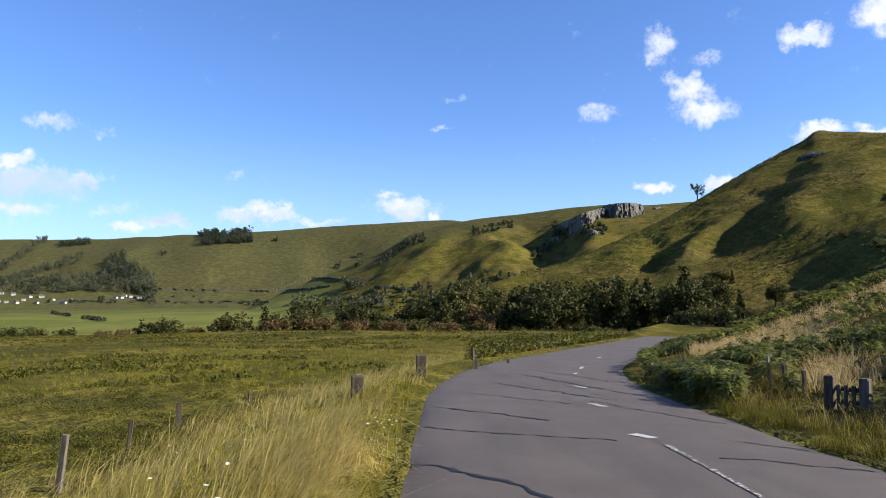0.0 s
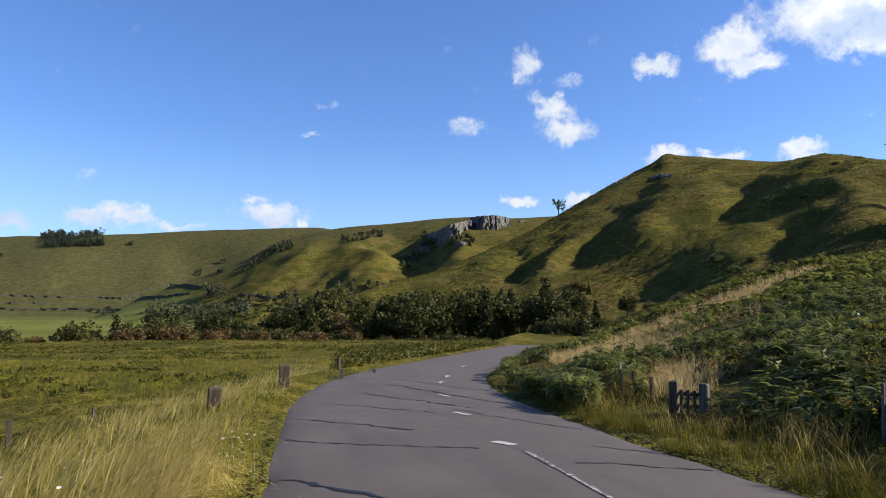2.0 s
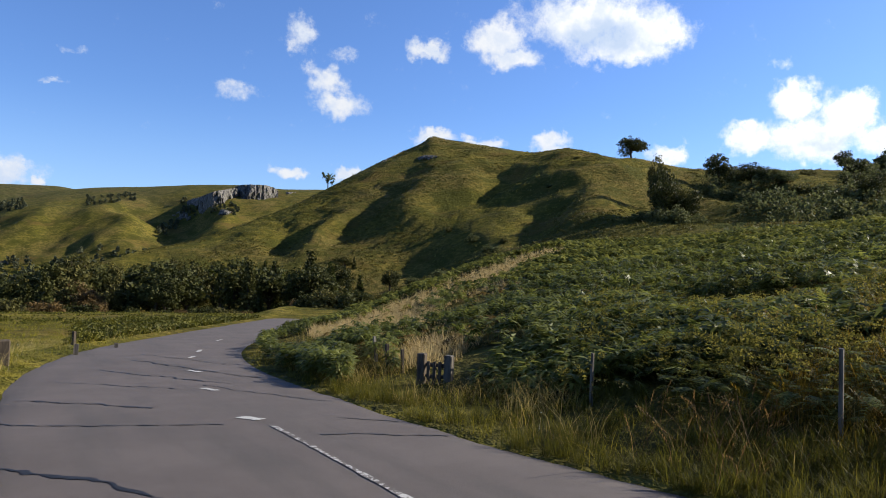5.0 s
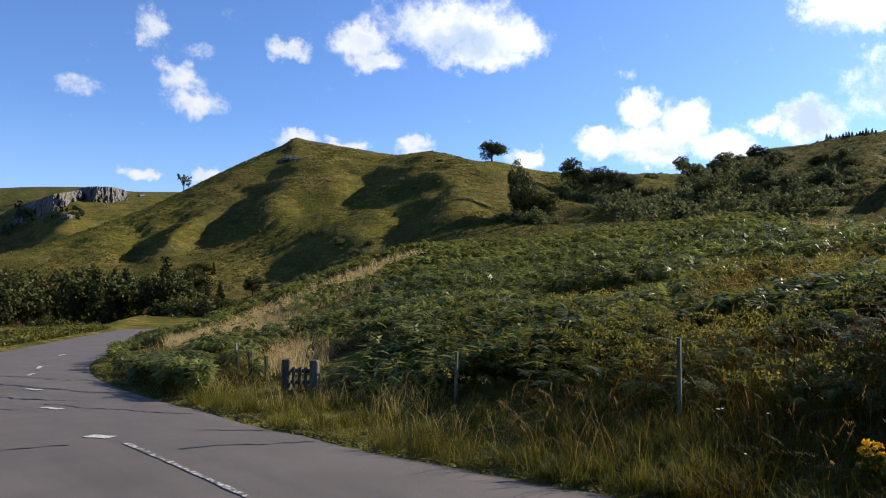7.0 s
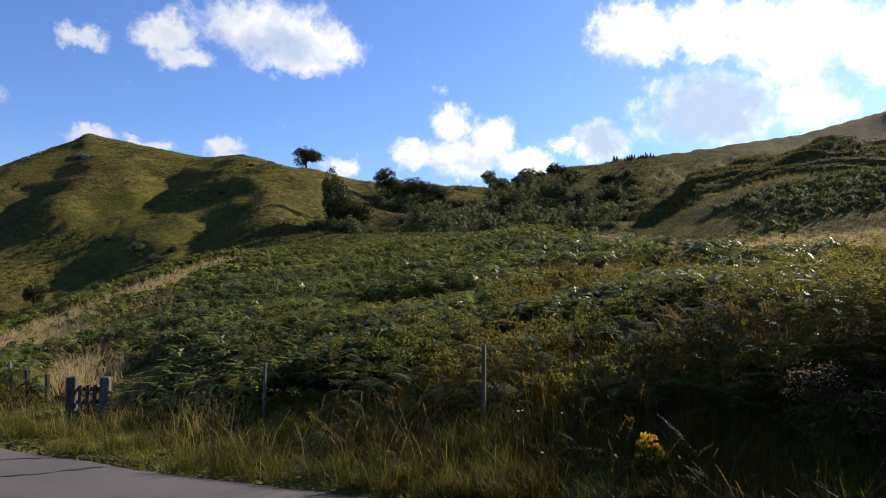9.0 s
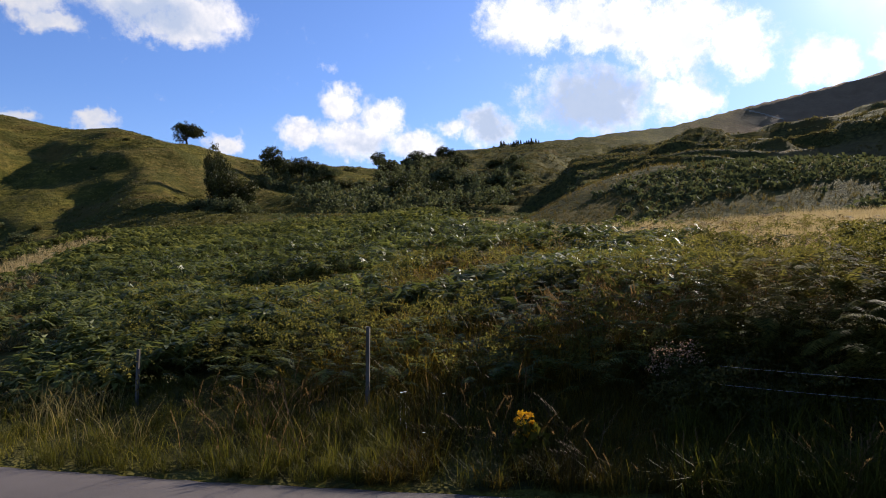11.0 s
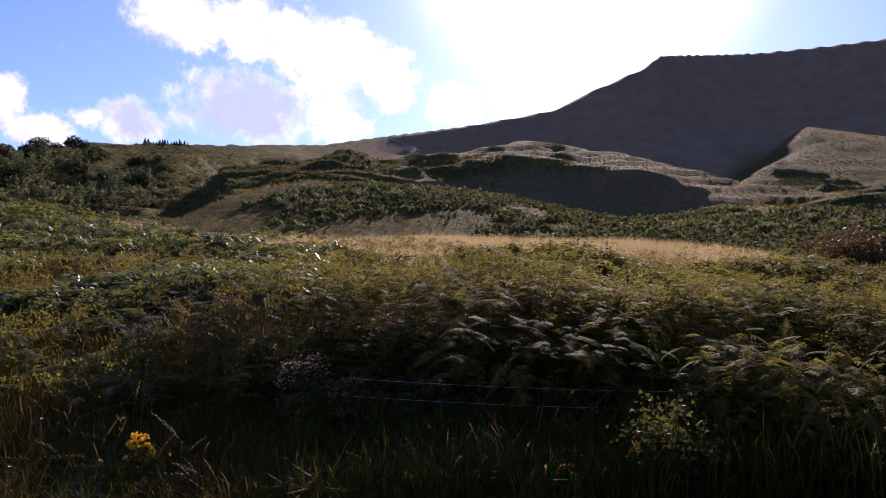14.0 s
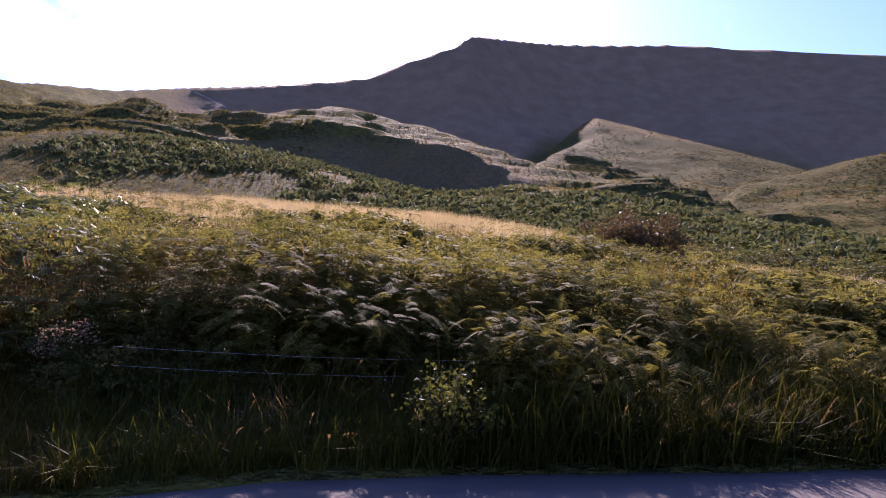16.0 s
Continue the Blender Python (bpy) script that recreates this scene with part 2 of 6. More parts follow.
MOUND_LOW = [(68, 75, 2.4, 100, 3.2), (72, 72, 2.5, 108, 5.2), (74.2, 71, 2.5, 112, 6.6), (77, 70, 2.6, 115, 7.6), (80.3, 68, 2.7, 118, 8.35), (87.4, 66, 2.7, 120, 8.3), (92.8, 64, 2.6, 120, 8.2), (96.8, 62, 2.6, 116, 7.7),
        (101.8, 60, 2.5, 108, 6.75), (105.5, 58, 2.4, 102, 6.2), (110, 55, 2.3, 98, 6.5), (112.5, 54, 2.2, 100, 7.1), (116, 52, 2.1, 100, 7.2), (120, 50, 1.9, 98, 7.0), (124, 48, 1.7, 95, 6.4), (128, 46, 1.5, 90, 5.6),
        (134, 44, 1.2, 84, 4.8), (145, 40, 0.8, 75, 3.0)]
MOUND_SIDE = [(113.5, 240, 8.1, 285, 8.8), (114.8, 236, 8.0, 290, 9.7), (116.3, 232, 7.9, 292, 10.7), (118.3, 230, 7.8, 290, 10.2), (120.1, 230, 7.6, 285, 9.2), (123, 228, 7.1, 280, 8.3), (127, 225, 6.4, 270, 7.4)]
MOUND_TOP = [(74, 240, 8.6, 272, 8.8), (76, 240, 9.0, 275, 9.5), (78.4, 238, 9.2, 275, 10.08), (82.5, 238, 9.4, 278, 10.36), (86.4, 238, 9.6, 280, 10.66), (90.4, 240, 10.0, 283, 11.4), (94.3, 242, 10.8, 285, 11.79), (97.8, 242, 11.2, 286, 12.5),
        (100.5, 240, 11.0, 284, 12.2), (102.3, 238, 10.6, 280, 11.75), (106, 230, 10.3, 268, 11.29), (109.8, 223, 9.4, 255, 10.22), (113, 212, 8.4, 240, 9.39), (116.2, 205, 7.9, 228, 8.75), (119.7, 196, 7.5, 215, 8.6), (122.3, 188, 7.6, 205, 8.6),
        (124.8, 180, 6.9, 195, 7.93), (128.2, 168, 5.9, 182, 6.7), (134, 155, 5.0, 168, 6.0), (142, 145, 4.0, 155, 5.0)]
SCARP = [(74.5, 206, 7.6, 226, 8.0), (78.5, 206, 8.0, 226, 9.1), (81.4, 206, 8.3, 226, 9.5), (85.2, 207, 8.7, 227, 10.0), (89.3, 209, 9.0, 230, 10.1), (91, 211, 9.0, 230, 9.4)]
SCARP_SIDE = [(117, 172, 6.6, 184, 7.0), (119.5, 170, 6.8, 186, 8.2), (122, 168, 6.8, 184, 8.4), (124.6, 164, 6.4, 178, 7.7), (127, 160, 6.0, 172, 6.9), (129, 156, 5.6, 166, 6.1)]
HUMP_END = [(129, 300, 7.6, 325, 7.9), (133.3, 300, 8.2, 335, 9.1), (136.2, 295, 8.2, 335, 9.9), (138.4, 290, 8.2, 335, 10.4), (145, 280, 7.5, 330, 10.4)]
BRACKEN_RISE = [(13.2, 20.5, -6.5, 24, -5.9), (15.7, 19, -6.7, 30, -5.4), (18.9, 17.5, -6.9, 38, -4.6), (23.8, 16.5, -7.1, 50, -3.1), (28.0, 14.6, -8.4, 58, -0.9), (33.3, 13.0, -8.7, 64, 1.3),
                (38.7, 11.5, -9.2, 68, 2.6), (45, 10.3, -9.2, 70, 2.9), (51.7, 9.3, -9.7, 70, 3.6), (58, 8.6, -10.1, 66, 4.0), (62, 8.3, -10.2, 60, 4.6),
                (66.6, 8.0, -10.4, 55, 4.0), (71.7, 7.7, -10.5, 48, 3.1), (76, 7.4, -10.6, 46, 2.7), (84, 7.2, -10.5, 44, 3.0), (95, 7.2, -9.6, 42, 3.8), (107, 7.5, -8.3, 42, 3.8),
                (116, 8.0, -7.2, 42, 3.0), (122, 8.5, -6.4, 40, 1.8), (129, 9.2, -5.4, 40, 1.2), (145, 12.4, -3.5, 36, 0.2)]
TOR_SPUR = [(110, 335, 7.2, 470, 7.6), (113.5, 338, 7.6, 520, 9.0), (115, 342, 7.8, 560, 10.3), (116.5, 345, 7.9, 590, 11.8), (118.2, 348, 7.9, 610, 13.0), (121, 346, 7.9, 610, 12.4), (125, 338, 7.7, 590, 11.5),
            (128.7, 325, 7.3, 560, 10.6), (132.5, 305, 6.6, 520, 9.6), (136, 285, 5.8, 470, 8.4), (142, 255, 4.6, 420, 5.8)]
EYE = 1.6


SPURS = [  # ribs and gullies on the slopes: bearing and distance of both ends, height, half width
    (33.9, 318, 32.6, 232, -6, 13), (25.2, 335, 23.0, 228, -6, 15), (30.6, 350, 28.6, 210, 5, 19), (23.4, 305, 16.5, 212, 5, 9), (38.8, 372, 38.6, 215, 3, 18),
    (38.0, 250, 35.0, 190, -5, 10), (28.6, 250, 27.4, 190, -5, 12), (43.5, 360, 41.0, 190, 4, 20), (47.5, 340, 47.0, 180, -7, 19), (19.5, 300, 14.0, 230, -4, 9),
    (5.0, 900, 3.0, 620, 14, 30), (9.5, 880, 8.0, 600, -16, 34), (1.0, 930, -3.5, 690, 13, 34), (12.0, 860, 11.0, 560, 10, 30),
    (-9.0, 1380, -8.0, 1080, -14, 45), (-17.0, 1420, -19.5, 1080, 12, 60), (-24, 1500, -24.5, 1080, 16, 70), (6.5, 900, 5.5, 650, -10, 28),
    (66.0, 420, 64.0, 240, -9, 18), (70.0, 440, 69.0, 250, 8, 20), (75.0, 470, 74.0, 270, -8, 20), (80.5, 520, 82.0, 320, 8, 22),
    (111, 800, 113, 560, 6, 34), (118, 860, 121, 600, -6, 36), (127, 860, 130, 580, 6, 36), (135, 860, 138, 560, -6, 36),
    (86, 300, 80, 230, 6, 12), (96, 330, 90, 290, 6, 12), (122, 240, 116, 215, 4, 9), (130, 220, 122, 180, 4, 9), (104, 150, 92, 140, 3, 8),
    (118, 130, 106, 122, 3, 7), (78, 175, 70, 165, 4, 9), (88, 190, 76, 200, 5, 9)]


def spur_height(x, y):
    total = 0.0
    r = np.hypot(x, y)
    x, y = x + fbm(x / 55, y / 55, 141, 3) * 34 * smooth(150, 300, r), y + fbm(x / 55, y / 55, 147, 3) * 34 * smooth(150, 300, r)
    for a0, r0, a1, r1, high, half in SPURS:
        x0, y0, x1, y1 = r0 * math.sin(radians(a0)), r0 * math.cos(radians(a0)), r1 * math.sin(radians(a1)), r1 * math.cos(radians(a1))
        dx, dy = x1 - x0, y1 - y0
        t = ((x - x0) * dx + (y - y0) * dy) / (dx * dx + dy * dy)
        tc = np.clip(t, 0, 1)
        d = np.hypot(x - x0 - tc * dx, y - y0 - tc * dy)
        total = total + high * np.exp(-(d / half) ** 2) * np.clip(np.sin(np.pi * np.clip(t, 0, 1)), 0, 1) ** 0.8
    return total


def hill(table, az, r, steep=1.0, back=0.35, bow=None, skirt=0.35):
    """Height of one hill; very low outside its bearings."""
    cols = np.array(table, float).T
    grid = np.arange(cols[0][0], cols[0][-1] + 0.01, 0.1)
    kernel = np.exp(-(np.arange(-16, 17) / 4.5) ** 2)
    kernel /= kernel.sum()
    fr, fe, cr, ce = [np.interp(az, grid, np.convolve(np.pad(np.interp(grid, cols[0], c), 16, mode="edge"), kernel, "valid")) for c in cols[1:]]
    # the broad form of the flank follows a calmer crest than the skyline
    wide = np.exp(-(np.arange(-70, 71) / 32.0) ** 2)
    calm_ce = np.interp(az, grid, np.convolve(np.pad(np.interp(grid, cols[0], cols[4]), 70, mode="edge"), wide / wide.sum(), "valid"))
    fz = EYE + fr * np.tan(np.radians(fe))
    cz = EYE + cr * np.tan(np.radians(ce))
    t = np.clip((r - fr) / (cr - fr), 0, 1)
    if bow is None:
        s = (1 - steep) * t + steep * t * t * (3 - 2 * t)
    else:
        b = np.interp(az, bow[0], bow[1])
        s = np.where(b >= 1, 1 - (1 - t) ** np.maximum(b, 1), t ** (1 / np.minimum(b, 1)))
    calm_cz = EYE + cr * np.tan(np.radians(calm_ce))
    z = fz + (calm_cz - fz) * s + (cz - calm_cz) * smooth(0.55, 1.0, t)
    z = np.where(r > cr, cz - back * (r - cr) * np.clip((r - cr) / (0.08 * cr), 0, 1), z)
    z = np.where(r < fr, fz - skirt * (fr - r), z)
    outside = np.maximum(np.maximum(grid[0] - az, az - grid[-1]), 0)
    crest = smooth(0.70, 0.97, t) * (r < cr * 1.2)
    return z - outside * r * 0.02, 1 - 0.92 * crest, 1 - smooth(0.48, 0.86, t) * (r < cr * 1.2)


def road_bend(y):
    """Sideways shift of the road's middle line."""
    d = np.clip(np.asarray(y, float) - 13, 0, None)
    return np.where(d < 18, 0.0115 * d * d, 0.0115 * 324 + (d - 18) * 0.40)


def road_swell(y):
    """The tarmac widens towards the bank at a passing place."""
    return 1.05 * np.exp(-((np.asarray(y, float) + 0.8) / 4.8) ** 2)


ROAD_MID, ROAD_HALF = 2.24, 2.58


def across_road(x, y):
    """Distance from the road's middle, right positive, with its edges at 2.58."""
    o = np.asarray(x, float) - ROAD_MID - road_bend(y)
    return o - road_swell(y) * smooth(0.0, 2.58, o)


def road_z(y):
    return -0.05 * np.asarray(y, float)


def ground_height(x, y):
    x, y = np.asarray(x, float), np.asarray(y, float)
    r = np.hypot(x, y)
    az = np.degrees(np.arctan2(x, y))
    off = across_road(x, y)
    # the pasture: it follows the road's fall, then drops into the valley
    near = -0.05 * np.clip(y, -60, 75) - 0.03 * np.clip(y + 60, None, 0)
    left = smooth(-3.0, -7.5, off)
    pasture = -0.95 - 0.0365 * r
    z = near * (1 - left) + pasture * left
    fall = smooth(95, 330, r)
    z = np.where(az < 60, z * (1 - fall) + (-25.0 - 0.0012 * r) * fall, z)
    z = np.maximum(z, -27.0)
    # verge lip and right-hand bank beside the road
    z = z + 0.16 * smooth(-2.5, -3.6, off) * (1 - smooth(-4.6, -7.0, off))
    z = z + (0.04 + 0.26 * smooth(11, 3, y)) * smooth(2.6, 4.6, off) * (r < 90)
    # trough for the tarmac
    z = z - 0.10 * (1 - smooth(2.35, 2.62, np.abs(off))) * (y < 150) * (y > -80)
    ribs = spur_height(x, y)
    grain = fbm(x / 90, y / 90, 5, 4) * 0.007 * r * smooth(120, 260, r) * (1 - 0.8 * smooth(650, 1000, r)) + fbm(x / 26, y / 26, 9, 4) * (0.0045 + 0.004 * (1 - smooth(55, 65, az))) * r * smooth(40, 120, r) * (1 - 0.85 * smooth(450, 750, r))
    grain = grain + (0.25 - np.abs(fbm(x / 24, y / 24, 15, 2))) * 0.013 * r * smooth(120, 200, r) * (1 - smooth(500, 900, r)) * (1 - 0.95 * smooth(106, 112, az))
    grain = grain + (np.abs(fbm(x / 48, y / 48, 13, 3)) - 0.2) * -0.010 * r * smooth(110, 200, r) * (1 - smooth(480, 800, r))
    # gullies that run down the steep face of the tor
    grain = grain + (0.2 - np.abs(fbm(az / 3.4 + r / 900, r / 330, 41, 4))) * 6 * 0.55 * smooth(520, 640, r) * smooth(92, 100, az)
    for table, steep, back, bow in ((FAR_MOOR, 0.7, 0.05, None), (CRAG_RIDGE, 0.55, 0.3, None), (MAIN_HILL, 0.55, 0.35, None),
                                    (SCARP_SIDE, 0.9, 0.1, None), (HUMP_END, 0.7, 0.2, None), (SCARP, 1.0, 0.0, None), (MOUND_TOP, 0.5, 0.2, None), (TOR, 0.45, 0.1, ((50, 72, 84, 100, 106, 180), (1, 1, 0.48, 0.48, 0.55, 0.60))), (TOR_SPUR, 0.0, -0.1, None), (MOUND_HIGH, 1.0, 0.02, None),
                                    (MOUND_SIDE, 0.9, 0.25, None), (MOUND_LOW, 0.8, 0.2, None)):
        h, calm, flank = hill(table, az, r, steep, back, bow, 2.0 if table is MOUND_TOP else 0.35)
        z = np.maximum(z, h + grain * calm + ribs * flank)
    # slipped ground: broken terraces with steep little scarps
    for high, amount, seed in ((4.6, 0.75 * smooth(60, 66, az) * smooth(125, 170, r) * (1 - smooth(480, 580, r)) * (1 - 0.9 * smooth(108, 114, az) * smooth(290, 340, r)), 201),
                               (2.6, 0.55 * smooth(3, 8, az) * (1 - smooth(56, 62, az)) * smooth(170, 220, r) * (1 - smooth(340, 420, r)), 211)):
        u = z / high + 1.6 * fbm(x / 70, y / 70, seed, 3) + 0.35 * fbm(x / 14, y / 14, seed + 3, 2)
        part_up = u - np.floor(u)
        z = z + high * (smooth(0.52, 0.90, part_up) - part_up) * amount * (0.35 + 0.65 * smooth(-0.15, 0.2, fbm(x / 45, y / 45, seed + 5, 2)))
    rise, calm, flank = hill(BRACKEN_RISE, az, r, 0.25, 0.12, ((30, 60, 70, 82, 140), (1.0, 1.2, 1.5, 1.15, 1.1)))
    rise = rise + (0.58 - 0.16 * smooth(88, 98, az)) * smooth(4.4, 5.8, off) * smooth(66, 80, az)
    rise = rise + fbm(x / 7, y / 7, 21, 3) * 0.16 * smooth(9, 16, r)
    side = smooth(3.4, 5.2, off)
    z = np.where(off > 3.4, z + (np.maximum(z, rise) - z) * side, z)
    # tussocks
    z = z + fbm(x / 2.6, y / 2.6, 31, 3) * 0.10 * smooth(3.3, 6, np.abs(off)) * smooth(3, 8, r) * (1 - smooth(90, 200, r))
    z = z + fbm(x / 14, y / 14, 33, 3) * 0.30 * smooth(-6, -12, off) * (1 - smooth(120, 250, r))
    return z


def ground_at(x, y):
    return float(ground_height(np.array([x]), np.array([y]))[0])


def at_bearing(az, r):
    a = radians(az)
    x, y = r * math.sin(a), r * math.cos(a)
    return Vector((x, y, ground_at(x, y)))

# ---- materials ----


def material(name):
    m = bpy.data.materials.new(name)
    m.use_nodes = True
    return m, Nodes(m.node_tree)


def finish(g, shader, bump=None):
    out = g.add("ShaderNodeOutputMaterial")
    g.tree.links.new(shader, out.inputs[0])


def principled(g, colour, rough=0.8, normal=None, spec=0.3, metal=0.0):
    n = g.add("ShaderNodeBsdfPrincipled", {"Roughness": rough, "Metallic": metal, "Specular IOR Level": spec})
    if isinstance(colour, bpy.types.NodeSocket):
        g.tree.links.new(colour, n.inputs["Base Color"])
    else:
        n.inputs["Base Color"].default_value = (*colour, 1)
    if normal is not None:
        g.tree.links.new(normal, n.inputs["Normal"])
    return n.outputs[0]


def bump(g, height, strength=0.5, distance=0.02):
    return g.add("ShaderNodeBump", {"Strength": strength, "Distance": distance, "Height": height}).outputs[0]


def place(g):
    return g.add("ShaderNodeNewGeometry").outputs["Position"]


def ground_material():
    m, g = material("hill_grass")
    p = place(g)
    cover = g.add("ShaderNodeAttribute")
    cover.attribute_name = "cover"
    sep = g.add("ShaderNodeSeparateColor", {0: cover.outputs["Color"]})
    fine = g.noise(p, 3.0, 5, 0.65)
    mid = g.noise(p, 0.16, 5, 0.6)
    wide = g.noise(p, 0.018, 4, 0.55)
    grainy = g.noise(g.vec("MULTIPLY", p, (1, 1, 2.2)), 0.45, 6, 0.72)
    turf = g.mix(g.ramp(mid, 0.35, 0.68), (0.115, 0.097, 0.015), (0.199, 0.154, 0.032))
    turf = g.mix(g.ramp(wide, 0.4, 0.65), turf, (0.158, 0.112, 0.036))
    turf = g.mix(g.ramp(grainy, 0.42, 0.60, 0.75, 0.0), turf, (0.046, 0.046, 0.010))
    turf = g.mix(g.ramp(fine, 0.3, 0.75, 0.0, 0.4), turf, (0.057, 0.057, 0.013))
    clumpy = g.noise(g.vec("MULTIPLY", p, (1, 1, 1.6)), 0.062, 6, 0.66, 0.4)
    turf = g.mix(g.ramp(clumpy, 0.46, 0.60, 0.0, 0.8), turf, (0.046, 0.048, 0.010))
    rusty = g.noise(p, 0.031, 5, 0.6)
    turf = g.mix(g.ramp(rusty, 0.55, 0.68, 0.0, 0.55), turf, (0.128, 0.078, 0.026))
    tufts = g.noise(p, 0.7, 4, 0.7)
    heath = g.mix(g.ramp(tufts, 0.38, 0.62), (0.039, 0.037, 0.011), (0.101, 0.087, 0.024))
    dry = g.mix(g.ramp(tufts, 0.3, 0.7), (0.092, 0.060, 0.017), (0.180, 0.122, 0.036))
    meadow = g.mix(g.ramp(wide, 0.4, 0.6), (0.104, 0.115, 0.025), (0.143, 0.143, 0.038))
    edge = g.math("MULTIPLY", g.math("SUBTRACT", mid, 0.5), 0.9)

    def mask(i):
        return g.ramp(g.math("ADD", sep.outputs[i], edge), 0.35, 0.62)

    c = g.mix(mask(1), turf, heath)
    c = g.mix(mask(0), c, dry)
    c = g.mix(sep.outputs[2], c, meadow)
    # grey-green that puts distance haze into the far hillsides' colour
    haze_turf = g.mix(g.ramp(mid, 0.35, 0.7), (0.046, 0.048, 0.020), (0.084, 0.078, 0.034))
    c = g.mix(cover.outputs["Alpha"], c, haze_turf)
    # paler purplish brown that puts the sun's veiling glare into the ground colour
    glare_tint = g.add("ShaderNodeAttribute")
    glare_tint.attribute_name = "glare_tint"
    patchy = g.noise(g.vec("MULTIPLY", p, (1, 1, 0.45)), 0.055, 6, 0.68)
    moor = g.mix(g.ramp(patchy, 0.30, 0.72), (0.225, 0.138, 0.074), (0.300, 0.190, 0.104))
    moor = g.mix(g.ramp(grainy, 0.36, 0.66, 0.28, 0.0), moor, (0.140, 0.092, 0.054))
    c = g.mix(glare_tint.outputs["Fac"], c, moor)
    rel = g.math("ADD", g.math("ADD", g.math("MULTIPLY", fine, 0.12), g.math("MULTIPLY", tufts, 0.8)), g.math("MULTIPLY", grainy, 4.5))
    finish(g, principled(g, c, 0.9, bump(g, rel, 0.8, 0.3), 0.02))
    return m


def asphalt_material():
    m, g = material("worn_asphalt")
    p = place(g)
    grit = g.noise(p, 130, 3, 0.7)
    patch = g.noise(p, 0.7, 5, 0.65)
    streak = g.noise(g.vec("MULTIPLY", p, (1.0, 0.16, 1.0)), 1.6, 4, 0.6)
    c = g.mix(g.ramp(patch, 0.35, 0.7), (0.070, 0.054, 0.047), (0.093, 0.073, 0.064))
    c = g.mix(g.ramp(streak, 0.45, 0.7, 0.0, 0.5), c, (0.037, 0.032, 0.028))
    c = g.mix(g.ramp(grit, 0.35, 0.7, 0.0, 0.5), c, (0.112, 0.100, 0.088))
    finish(g, principled(g, c, 0.82, bump(g, grit, 0.5, 0.006), 0.3))
    return m


def plain_material(name, low, high, scale=8.0, rough=0.85, relief=0.3, depth=0.01, stretch=(1, 1, 1)):
    m, g = material(name)
    p = g.vec("MULTIPLY", g.add("ShaderNodeTexCoord").outputs["Object"], stretch)
    n = g.noise(p, scale, 5, 0.65)
    big = g.noise(p, scale * 0.17, 3, 0.6)
    c = g.mix(g.ramp(n, 0.3, 0.7), low, high)
    c = g.mix(g.ramp(big, 0.4, 0.7, 0.0, 0.45), c, tuple(v * 0.6 for v in low))
    finish(g, principled(g, c, rough, bump(g, n, relief, depth), 0.25))
    return m


def leaf_material(name, low, high, through=0.35, rough=0.55, spread=0.6, spec=0.10):
    """Foliage: each leaf has a shade of its own and lets light through."""
    m, g = material(name)
    own = g.add("ShaderNodeNewGeometry").outputs["Random Per Island"]
    drift = g.noise(place(g), spread, 3, 0.6)
    t = g.math("ADD", g.math("MULTIPLY", own, 0.55), g.math("MULTIPLY", g.ramp(drift, 0.3, 0.7), 0.45))
    c = g.mix(t, low, high)
    front = principled(g, c, rough, None, spec)
    back = g.add("ShaderNodeBsdfTranslucent", {"Color": c})
    mixed = g.add("ShaderNodeMixShader", {0: through, 1: front, 2: back.outputs[0]})
    finish(g, mixed.outputs[0])
    return m


GROUND_MAT = ground_material()
ASPHALT = asphalt_material()


def worn_paint(name, wear, scale):
    """White road paint worn through to the stone: specks of paint over tarmac colour."""
    m, g = material(name)
    p = place(g)
    chips = g.noise(p, scale, 5, 0.75)
    grit = g.noise(p, 130, 3, 0.7)
    c = g.mix(g.ramp(chips, wear - 0.03, wear + 0.04), (0.075, 0.063, 0.054), (0.46, 0.45, 0.42))
    c = g.mix(g.ramp(grit, 0.35, 0.7, 0.0, 0.45), c, (0.12, 0.105, 0.092))
    finish(g, principled(g, c, 0.8, bump(g, grit, 0.4, 0.005), 0.25))
    return m


PAINT = worn_paint("worn_road_paint", 0.44, 22)

# ---- ground ----


def mesh_from(name, verts, faces, mats, smooth_faces=False):
    """A mesh from arrays of places and of equal-sided faces."""
    verts, faces = np.asarray(verts, np.float32), np.asarray(faces, np.int32)
    me = bpy.data.meshes.new(name)
    k = faces.shape[1]
    me.vertices.add(len(verts))
    me.vertices.foreach_set("co", verts.ravel())
    me.loops.add(faces.size)
    me.loops.foreach_set("vertex_index", faces.ravel())
    me.polygons.add(len(faces))
    me.polygons.foreach_set("loop_start", np.arange(0, faces.size, k, dtype=np.int32))
    me.polygons.foreach_set("loop_total", np.full(len(faces), k, np.int32))
    me.polygons.foreach_set("use_smooth", np.full(len(faces), smooth_faces))
    for mat in mats:
        me.materials.append(mat)
    me.update(calc_edges=True)
    return me


